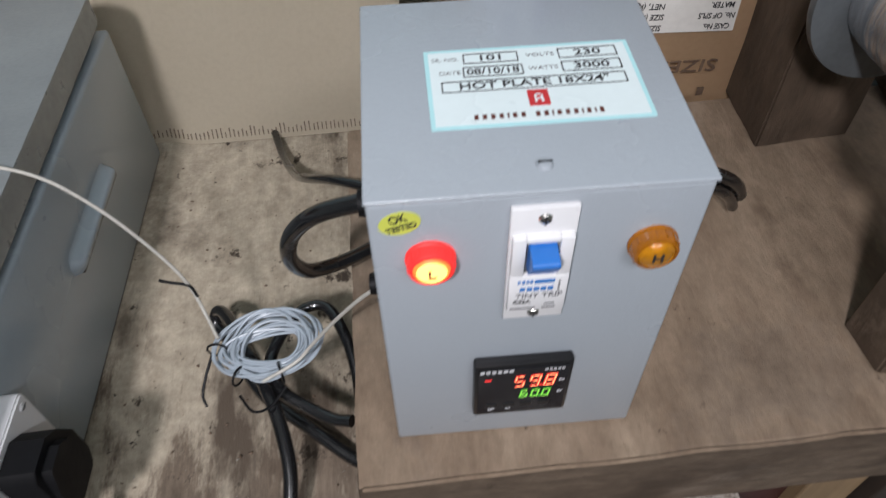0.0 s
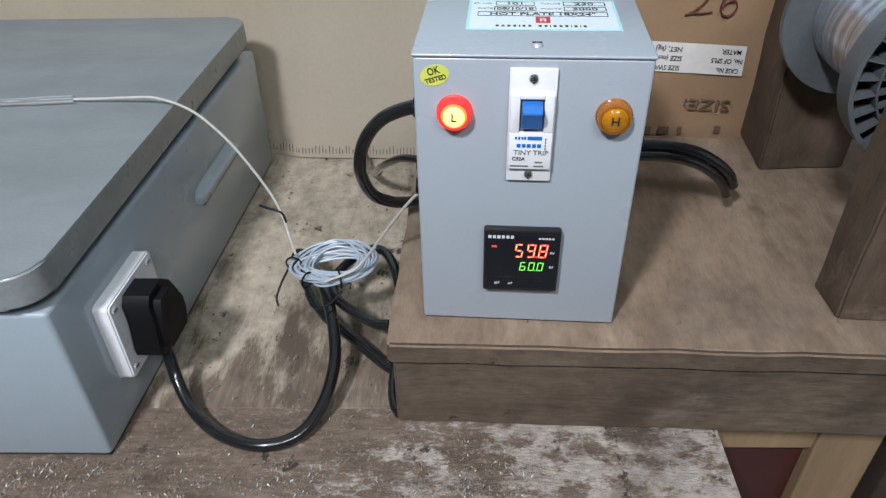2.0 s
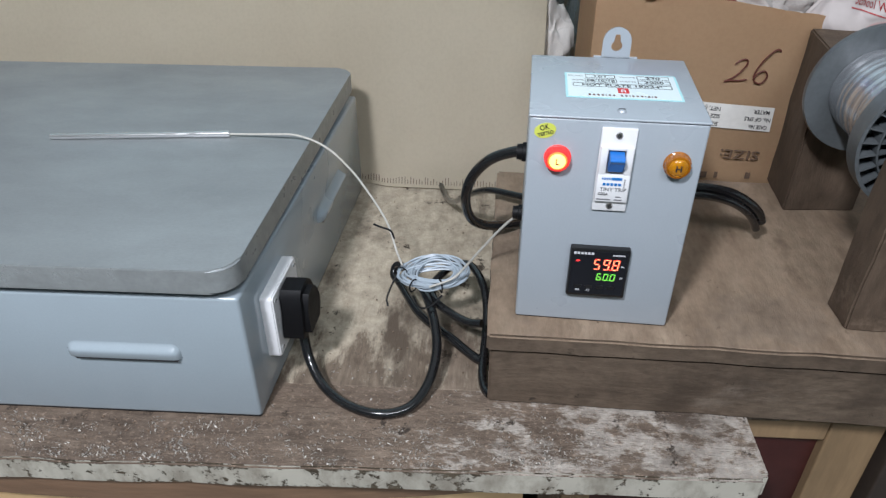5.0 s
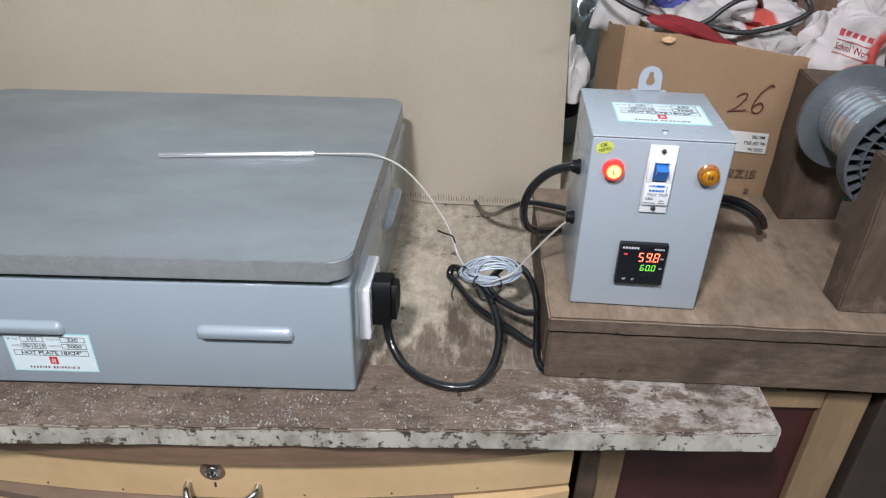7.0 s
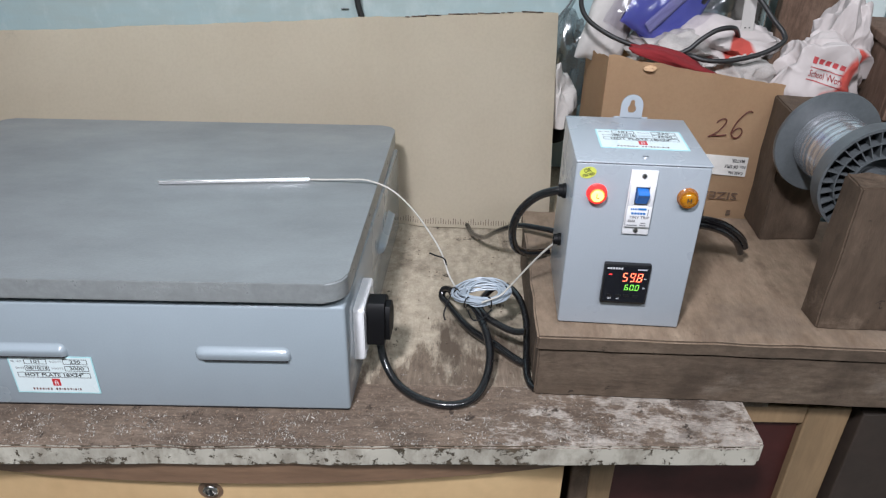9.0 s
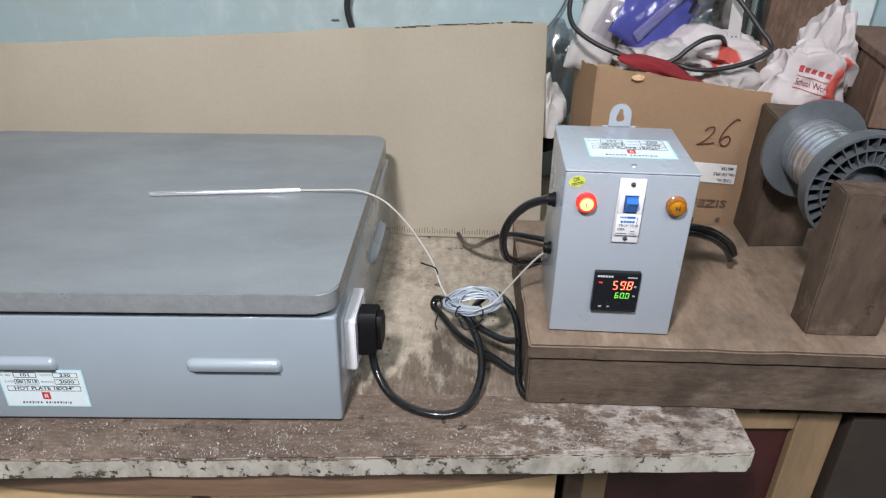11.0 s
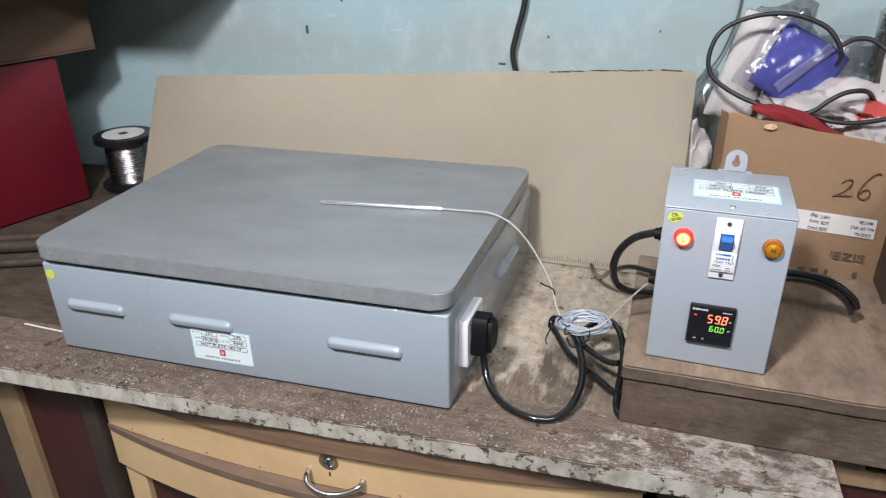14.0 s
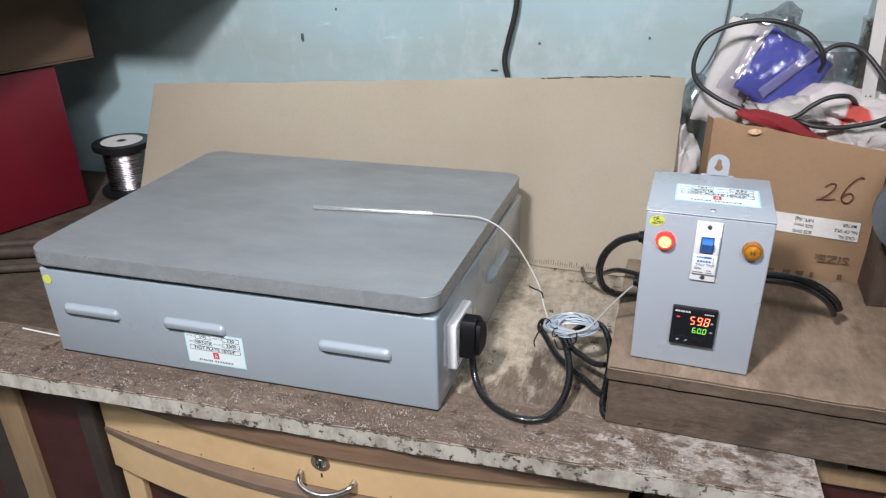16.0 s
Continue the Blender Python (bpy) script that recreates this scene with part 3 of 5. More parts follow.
side_cabinet(-1.10, -0.556, -0.018, Z - 0.03, "tan and maroon panelled cabinet under the bench", [(-1.10, -1.04, "dark_wood"), (-0.80, -0.752, "dark_wood"), (-0.750, -0.702, "tan"), (-0.585, -0.557, "dark_wood")])
side_cabinet(0.298, 0.612, 0.05, Z - 0.028, "tan framed cabinet with maroon panel beneath the platform", [(0.298, 0.33, "tan"), (0.553, 0.606, "tan")])
side_cabinet(0.614, 1.25, 0.04, Z - 0.028, "dark wooden cabinet beneath the platform", [(0.614, 0.70, "dark_wood"), (1.2, 1.25, "dark_wood")])


def platform():
    t = thing("wooden_platform", pose(0.211, 0.033, Z, 0, 0, -2.0), "low dusty wooden platform standing on the bench", "platform")
    def board(name, x0, x1, y0, y1, z0, z1, mat, seed):
        bm = slab(x0, x1, y0, y1, z0, z1)
        bmesh.ops.subdivide_edges(bm, edges=[e for e in bm.edges if e.calc_length() > 0.3], cuts=36)
        for v in bm.verts:
            v.co += 0.0014 * Vector((noise.noise(v.co * 31 + Vector((seed, 0, 0))), noise.noise(v.co * 23 + Vector((0, seed, 0))), 0.5 * noise.noise(v.co * 17 + Vector((0, 0, seed)))))
        es = [e for e in bm.edges if e.calc_face_angle(0) > 1.2]
        bmesh.ops.bevel(bm, geom=es, offset=0.0022, segments=2, affect="EDGES", clamp_overlap=True)
        return part(name, bm, mat, t)
    top = ZT - Z
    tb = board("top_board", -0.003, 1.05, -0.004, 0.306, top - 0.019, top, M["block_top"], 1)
    # the same board takes the shade-darkened colour on its edges
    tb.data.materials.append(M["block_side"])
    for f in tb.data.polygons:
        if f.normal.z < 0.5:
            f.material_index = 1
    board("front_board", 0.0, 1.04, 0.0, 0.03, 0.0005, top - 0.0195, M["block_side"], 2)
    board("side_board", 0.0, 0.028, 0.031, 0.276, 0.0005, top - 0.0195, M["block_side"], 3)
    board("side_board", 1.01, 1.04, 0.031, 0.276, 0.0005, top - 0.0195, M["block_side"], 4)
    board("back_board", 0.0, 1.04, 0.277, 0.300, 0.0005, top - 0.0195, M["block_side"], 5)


platform()


# ---- the hot plate ----
def louvre(length, d=0.0056):
    """A pressed louvre: swells softly out of the sheet from above and ends in a sharp lower lip. Along x, proud towards -y."""
    bm = bmesh.new()
    n, k, h = 40, 12, 0.0160
    rows = []
    for i in range(n + 1):
        x = -length / 2 + length * i / n
        left, right = min(1.0, (x + length / 2) / 0.011), min(1.0, (length / 2 - x) / 0.008)
        end = math.sqrt(max(0.0, 1 - (1 - left) ** 2)) * math.sqrt(max(0.0, 1 - (1 - right) ** 2))
        row = []
        for j in range(k + 1):
            u = j / k
            soft = min(1.0, u / 0.5)
            swell = soft * soft * (3 - 2 * soft) * (1.0 - 0.28 * max(0.0, (u - 0.5) / 0.5) ** 2)
            row.append(bm.verts.new((x, -d * end * swell - 0.0001, -0.0072 + h * (1 - u) * (0.5 + 0.5 * end))))
        row.append(bm.verts.new((x, 0.0006, -0.0066)))
        rows.append(row)
    for a, b in zip(rows, rows[1:]):
        for j in range(k + 1):
            bm.faces.new((a[j], a[j + 1], b[j + 1], b[j]))
    bm.faces.new(rows[0][::-1])
    bm.faces.new(rows[-1])
    return bm


def nameplate(parent, m, w, h, rim):
    """The maker's plate: pale foil with boxed hand-lettered entries."""
    lab = part("nameplate", prism([m @ Vector((x, y, 0)) for x, y in round_outline(-w / 2, w / 2, -h / 2, h / 2, 0.0008, 2)], (m.to_3x3() @ Vector((0, 0, 0.0004)))), M["label_blue"], parent, "pale blue maker's plate with handwritten entries")
    up = m @ Matrix.Translation((0, 0, 0.0004))
    bar(0, 0, w - rim, h - rim, up, M["label"], lab, "plate_paper", 0.0001)
    up = m @ Matrix.Translation((0, 0, 0.0005))
    def framed(x, y, bw, bh):
        for dx, dy, sw, sh in ((0, bh / 2, bw, 0.0006), (0, -bh / 2, bw, 0.0006), (bw / 2, 0, 0.0006, bh), (-bw / 2, 0, 0.0006, bh)):
            bar(x + dx, y + dy, sw, sh, up, M["ink"], lab, "entry_line", 0.00015)
    def word(s, x, y, size, width, mat="ink", bold=0.0):
        lettering(s, size, up @ Matrix.Translation((x, y, 0)), M[mat], lab, "lettering", bold, width, 0.00015)
    a, b, c = h * 0.36, h * 0.18, h * 0.0
    word("SR. NO.", -w * 0.40, a, 0.0036, w * 0.13, "grey_ink"); framed(-w * 0.18, a, w * 0.26, h * 0.125); word("101", -w * 0.18, a, 0.0058, w * 0.10, bold=0.0001)
    word("VOLTS", w * 0.06, a, 0.0036, w * 0.14, "grey_ink"); framed(w * 0.29, a, w * 0.28, h * 0.125); word("230", w * 0.29, a, 0.0060, w * 0.13, bold=0.0001)
    word("DATE", -w * 0.385, b, 0.0036, w * 0.10, "grey_ink"); framed(-w * 0.18, b, w * 0.28, h * 0.125); word("08/10/18", -w * 0.18, b, 0.0060, w * 0.25, bold=0.0001)
    word("WATTS", w * 0.06, b, 0.0036, w * 0.14, "grey_ink"); framed(w * 0.29, b, w * 0.28, h * 0.125); word("3000", w * 0.29, b, 0.0060, w * 0.17, bold=0.0001)
    framed(0, c, w * 0.86, h * 0.13); word("HOT PLATE 18X24\"", -w * 0.0, c, 0.0064, w * 0.70, bold=0.00012)
    bar(0.0, -h * 0.195, w * 0.095, h * 0.19, up, M["red_ink"], lab, "red_emblem")
    for dx, dy, sw, sh in ((-0.0014, -0.0008, 0.0009, 0.005), (0.0014, -0.0008, 0.0009, 0.005), (0, 0.002, 0.002, 0.0009), (0, -0.0008, 0.0022, 0.0008)):
        bar(dx, -h * 0.195 + dy, sw, sh, up @ Matrix.Translation((0, 0, 0.0003)), M["label"], lab, "emblem_mark", 0.0001)
    # the maker's name as plain strokes
    x = -w * 0.31
    for i, k in enumerate((3, 3, 3, 3, 1.4, 3, 3, 0, 3, 3, 1.2, 3, 3, 3, 1.2, 3, 1.2, 3)):
        if k:
            bar(x + k * w * 0.0045, -h * 0.385, k * w * 0.0062, h * 0.055, up, M["brown_ink"], lab, "name_stroke", 0.00012)
        x += (k or 2) * w * 0.0095 + w * 0.009


def skew(bm):
    """The hot plate's own slight lozenge shape."""
    for v in bm.verts:
        v.co.x += v.co.y * (0.066 + 0.055 * v.co.x)
    return bm


def hot_plate():
    t = thing("hot_plate", pose(0, 0, Z), "grey laboratory hot plate with thick flat metal top on the bench", "hot plate")
    # folded sheet casing on a black inset strip that stands for its shadow line
    casing = part("casing", skew(slab(-0.596, 0.0, 0.0, 0.438, 0.0012, 0.1425, 0.0035, 3)), M["grey_paint"], t, "grey painted sheet steel casing", smooth=True)
    part("bottom_shadow_line", skew(slab(-0.5945, -0.0015, 0.0015, 0.4365, 0.0, 0.0016)), M["black_bezel"], t, "black inset strip for the shadow line under the casing")
    # black block stands for the shade in the gap below the plate
    part("gap_shade_block", skew(slab(-0.582, -0.014, 0.014, 0.426, 0.141, 0.153)), M["black_bezel"], t, "black block for the shade in the gap under the top plate")
    # top plate: rounded corners, eased upper edge
    o = [(x, y, 0.1515) for x, y in round_outline(-0.600, 0.003, -0.007, 0.450, 0.022, 8)]
    bm = prism(o, (0, 0, 0.0240))
    es = [e for e in bm.edges if abs(e.verts[0].co.z - e.verts[1].co.z) < 1e-5]
    bmesh.ops.bevel(bm, geom=es, offset=0.0017, segments=3, affect="EDGES")
    for v in bm.verts:
        v.co.x += v.co.y * (0.052 + 0.04 * v.co.x)
    top = part("top_plate", bm, M["plate"], t, "smooth dark grey metal plate with rounded corners", smooth=True)
    top.data.materials.append(M["plate_edge"])
    for f in top.data.polygons:
        f.use_smooth = abs(f.normal.z) < 0.99
        if abs(f.normal.z) < 0.2:
            f.material_index = 1
    for a, b in ((-0.569, -0.473), (-0.401, -0.302), (-0.164, -0.061)):
        bm = louvre(b - a)
        bm.transform(pose((a + b) / 2, 0, 0.0805))
        v = part("louvre", bm, M["grey_paint"], t, smooth=True)
        # black strip pushed out to draw the lip's cut edge and shadow
        part("lip_shadow_strip", slab(a + 0.008, b - 0.003, -0.0044, 0.001, 0.0721, 0.0735), M["ink"], v)
    for y0, y1 in ((0.222, 0.330),):
        bm = louvre(y1 - y0, 0.0095)
        bm.transform(pose(0.066 * (y0 + y1) / 2, (y0 + y1) / 2, 0.084, 0, 0, 86.2))
        v = part("louvre", bm, M["grey_paint"], t, smooth=True)
        # same black shadow strip along the side louvre's lip
        part("lip_shadow_strip", skew(slab(-0.001, 0.0062, y0 + 0.004, y1 - 0.002, 0.0755, 0.0768)), M["ink"], v)
    nameplate(t, pose(-0.324, -0.0004, 0.0455, 90), 0.092, 0.0515, 0.003)
    part("dot_sticker", lathe([(0, 0.0004), (0.0075, 0.0004), (0.0075, 0), (0, 0)], pose(-0.585, -0.0003, 0.1245, 90)), M["yellow"], t, "small round yellow sticker")
    # socket plate on the side
    o = [(0.0, y, z) for y, z in round_outline(0.039, 0.109, 0.0410, 0.112, 0.004, 4)]
    bm = prism(o, (0.0115, 0, 0))
    es = [e for e in bm.edges if all(v.co.x > 0.009 for v in e.verts)]
    bmesh.ops.bevel(bm, geom=es, offset=0.0012, segments=2, affect="EDGES")
    skew(bm)
    sp = part("socket_plate", bm, M["white_plastic"], t, "white square socket plate", smooth=True)
    for y, z in ((0.046, 0.049), (0.102, 0.049), (0.046, 0.105), (0.102, 0.105)):
        part("screw", lathe([(0, 0.0012), (0.0028, 0.0008), (0.0034, 0), (0, 0)], pose(0.0112 + 0.066 * y, y, z, 0, 90), 14), M["white_plastic"], sp)
        part("screw_slot", slab(0.0122 + 0.066 * y, 0.0128 + 0.066 * y, y - 0.0025, y + 0.0025, z - 0.0004, z + 0.0004), M["ink"], sp)


hot_plate()


def power_lead():
    t = thing("power_lead", pose(0, 0, 0), "thick black mains cable with moulded plug in the socket plate", "power cable")
    o = [(0.0125 + 0.066 * y, y, z) for y, z in ((0.050, 0.856), (0.049, 0.862), (0.053, 0.885), (0.053, 0.902), (0.058, 0.908), (0.078, 0.908), (0.088, 0.899), (0.096, 0.882), (0.096, 0.868), (0.090, 0.855), (0.084, 0.852), (0.056, 0.852))]
    bm = prism(o, (0.0255, 0, 0))
    es = [e for e in bm.edges if all(v.co.x > 0.03 for v in e.verts)]
    bmesh.ops.bevel(bm, geom=es, offset=0.006, segments=4, affect="EDGES")
    part("plug", bm, M["black_rubber"], t, "black moulded three-pin plug", smooth=True)
    c = [(0.029, 0.070, 0.857), (0.030, 0.067, 0.840), (0.036, 0.056, 0.822), (0.052, 0.036, 0.809), (0.078, 0.016, 0.8055), (0.110, 0.006, 0.8055), (0.137, 0.014, 0.807),
         (0.153, 0.036, 0.815), (0.160, 0.066, 0.829), (0.156, 0.098, 0.842), (0.144, 0.135, 0.848), (0.125, 0.178, 0.842), (0.112, 0.203, 0.834), (0.104, 0.211, 0.828), (0.102, 0.205, 0.820), (0.110, 0.193, 0.8175), (0.137, 0.143, 0.815), (0.172, 0.110, 0.811), (0.195, 0.090, 0.8062), (0.2095, 0.079, 0.8056)]
    part("cable", tube(c, 0.0050, 12, 8), M["black_cable"], t, smooth=True)


power_lead()


def loose_cables():
    t = thing("supply_cable", pose(0, 0, 0), "black cable looping out of the control box's side", "cable")
    c = [(0.240, 0.116, 1.026), (0.228, 0.117, 1.026), (0.206, 0.124, 1.014), (0.190, 0.134, 0.990), (0.184, 0.142, 0.962), (0.189, 0.156, 0.932), (0.203, 0.174, 0.912), (0.222, 0.190, 0.902), (0.240, 0.206, 0.895)]
    part("cable", tube(c, 0.0050, 12, 8), M["black_cable"], t, smooth=True)
    t = thing("rear_cable", pose(0, 0, 0), "black cable running behind the control box under cardboard", "cable")
    c = [(0.262, 0.230, 0.910), (0.235, 0.246, 0.908), (0.205, 0.268, 0.900), (0.180, 0.305, 0.870), (0.166, 0.350, 0.835), (0.152, 0.400, 0.812), (0.142, 0.445, 0.8055), (0.13, 0.49, 0.8045)]
    part("cable", tube(c, 0.0040, 10, 8), M["black_cable"], t, smooth=True)
    t = thing("curled_cable", pose(0, 0, 0), "black cable curled on the bench beside the platform", "cable")
    c = [(0.2035, 0.094, 0.846), (0.190, 0.100, 0.842), (0.172, 0.112, 0.843), (0.156, 0.126, 0.846), (0.150, 0.148, 0.848), (0.160, 0.172, 0.849), (0.175, 0.187, 0.851), (0.191, 0.185, 0.851), (0.203, 0.160, 0.848), (0.2085, 0.135, 0.838), (0.2085, 0.112, 0.824), (0.2068, 0.088, 0.8115), (0.2055, 0.064, 0.8056), (0.208, 0.046, 0.8052), (0.213, 0.037, 0.8052)]
    part("cable", tube(c, 0.0044, 10, 8), M["black_cable"], t, smooth=True)
    # doubled cable on the far side of the control box
    t = thing("doubled_cable", pose(0, 0, 0), "doubled thick black cable hanging beside the control box", "cable")
    c = [(0.368, 0.165, 0.966), (0.390, 0.167, 0.967), (0.420, 0.172, 0.964), (0.448, 0.178, 0.955), (0.470, 0.183, 0.941), (0.483, 0.187, 0.928), (0.489, 0.189, 0.917)]
    part("cable", tube(c, 0.0055, 12, 8), M["black_cable"], t, smooth=True)
    c = [(0.368, 0.158, 0.962), (0.390, 0.159, 0.963), (0.419, 0.163, 0.960), (0.446, 0.170, 0.950), (0.466, 0.176, 0.936), (0.478, 0.181, 0.922), (0.484, 0.184, 0.911)]
    part("cable", tube(c, 0.0040, 12, 8), M["black_cable"], t, smooth=True)


loose_cables()


def sensor():
    t = thing("temperature_probe", pose(0, 0, 0), "steel temperature probe on the plate with coiled grey lead", "probe")
    a, b = Vector((-0.262, 0.218, 0.9790)), Vector((-0.074, 0.2355, 0.9790))
    part("rod", tube([a, a.lerp(b, 0.5), b], 0.0031, 14, 2), M["steel_probe"], t, "polished steel rod", smooth=True)
    w = (b - a).normalized()
    part("sleeve", tube([b - w * 0.036, b - w * 0.018, b + w * 0.001], 0.0036, 14, 2), M["steel_probe"], t, "crimped steel sleeve", smooth=True)
    lead = [b - w * 0.002, b + Vector((0.02, -0.002, 0.001)), (-0.025, 0.231, 0.982), (0.004, 0.227, 0.983), (0.034, 0.221, 0.973), (0.060, 0.212, 0.952), (0.080, 0.203, 0.928), (0.096, 0.194, 0.905), (0.104, 0.187, 0.888), (0.110, 0.176, 0.874), (0.118, 0.158, 0.868)]
    part("lead", tube(lead, 0.0012, 8, 6), M["white_lead"], t, smooth=True)
    rnd = random.Random(5)
    c = Vector((0.151, 0.150, 0.866))
    for k in range(20):
        pts = []
        da, db, dz, ph = rnd.uniform(-0.018, 0.004), rnd.uniform(-0.018, 0.003), rnd.uniform(-0.004, 0.006), rnd.uniform(0, 6)
        ox, oy = rnd.uniform(-0.003, 0.004), rnd.uniform(-0.003, 0.003)
        for i in range(19):
            q = 2 * math.pi * i / 18
            tight = 0.35 + 0.65 * abs(math.sin(q / 2 + 0.5))
            pts.append(c + Vector((ox + (0.0355 + da * tight) * math.cos(q), oy + (0.0245 + db * tight) * math.sin(q), dz * tight + 0.0016 * math.sin(2 * q + ph) + 0.003 * math.cos(q))))
        part("coil_turn", tube(pts, 0.00105, 6, 3), M["grey_lead"], t, smooth=True)
    out = [(0.150, 0.117, 0.872), (0.172, 0.125, 0.877), (0.184, 0.129, 0.888), (0.200, 0.125, 0.914), (0.216, 0.119, 0.940), (0.229, 0.114, 0.958), (0.24, 0.111, 0.966)]
    part("lead", tube(out, 0.0012, 8, 6), M["white_lead"], t, smooth=True)
    # black wire ties
    for q in (3.05, 4.15, 5.0):
        o = c + Vector((0.0345 * math.cos(q), 0.0255 * math.sin(q), 0.003 * math.cos(q)))
        rad = Vector((math.cos(q), math.sin(q), 0))
        ring = [o + 0.0068 * (math.cos(s) * rad + math.sin(s) * Vector((0, 0, 1))) for s in [2 * math.pi * i / 10 for i in range(11)]]
        part("wire_tie", tube(ring, 0.0008, 6, 2), M["black_rubber"], t, "twisted black wire tie")
    part("wire_tie", tube([(0.114, 0.150, 0.864), (0.109, 0.142, 0.856), (0.107, 0.137, 0.853), (0.104, 0.128, 0.846), (0.106, 0.122, 0.841)], 0.001, 6, 4), M["black_rubber"], t)
    part("wire_tie", tube([(0.133, 0.115, 0.862), (0.140, 0.107, 0.853), (0.152, 0.108, 0.855), (0.163, 0.117, 0.862)], 0.001, 6, 4), M["black_rubber"], t)
    part("wire_tie", tube([(0.084, 0.191, 0.898), (0.092, 0.190, 0.895), (0.103, 0.188, 0.892), (0.107, 0.184, 0.884)], 0.0011, 6, 4), M["black_rubber"], t)


sensor()


# ---- the control box ----
def seven(parent, text, x, z, w, h, gap, mat, core, y):
    """Glowing seven-segment figures, standing in the xz plane."""
    segs = {"0": "abcdef", "5": "afgcd", "9": "abfgcd", "8": "abcdefg", "6": "afgedc"}
    th, sl = w * 0.23, 0.12
    for ch in text:
        if ch == ".":
            part("decimal_point", slab(x - gap * 0.75, x - gap * 0.75 + th, y - 0.0003, y, z, z + th), mat, parent)
            continue
        for s in segs[ch]:
            box = {"a": (th, w - th, h - th, h), "g": (th, w - th, h / 2 - th / 2, h / 2 + th / 2), "d": (th, w - th, 0, th), "f": (0, th, h / 2 + th * 0.15, h - th * 0.2), "b": (w - th, w, h / 2 + th * 0.15, h - th * 0.2), "e": (0, th, th * 0.2, h / 2 - th * 0.15), "c": (w - th, w, th * 0.2, h / 2 - th * 0.15)}[s]
            bm = slab(x + box[0], x + box[1], y - 0.0003, y, z + box[2], z + box[3])
            for v in bm.verts:
                v.co.x += (v.co.z - z) * sl
            seg = part("figure_segment", bm, mat, parent)
            q = th * 0.30
            bm = slab(x + box[0] + q, x + box[1] - q, y - 0.0005, y - 0.0003, z + box[2] + q, z + box[3] - q)
            for v in bm.verts:
                v.co.x += (v.co.z - z) * sl
            part("segment_core", bm, core, seg)
        x += w + gap


def indicator(parent, x, z, lit, letter):
    m = pose(x, 0, z, 90)
    rim = M["red_rim_glow"] if lit else M["amber_dark"]
    lamp = part("indicator_lamp", lathe([(0.0106, 0), (0.0106, 0.0012), (0.0099, 0.0018), (0.0097, 0.0060), (0.0091, 0.0072), (0.0080, 0.0076), (0.0077, 0.0068), (0, 0.0066)], m), rim, parent, "lit red indicator lamp" if lit else "unlit amber indicator lamp", smooth=True)
    lens = part("lens", lathe([(0.0077, 0.0067), (0.0073, 0.0078), (0.0066, 0.0083), (0.0064, 0.0079), (0, 0.0079)], m), M["red_glow"] if lit else M["amber_lens"], lamp, smooth=True)
    part("lens_core", lathe([(0.0063, 0.0080), (0.0058, 0.0086), (0.0035, 0.0092), (0, 0.0094)], m), M["neon"] if lit else M["amber_lens"], lens, smooth=True)
    # moulded notches round the rim
    for q in range(0, 360, 24):
        part("notch", slab(0.0095, 0.0101, -0.0004, 0.0004, 0.0022, 0.0058), rim, lamp).matrix_basis = m @ pose(0, 0, 0, 0, 0, q)
    lettering(letter, 0.0072, pose(x, -0.0095, z, 90), M["brown_ink"] if lit else M["ink"], lamp, "letter", 0.0001)


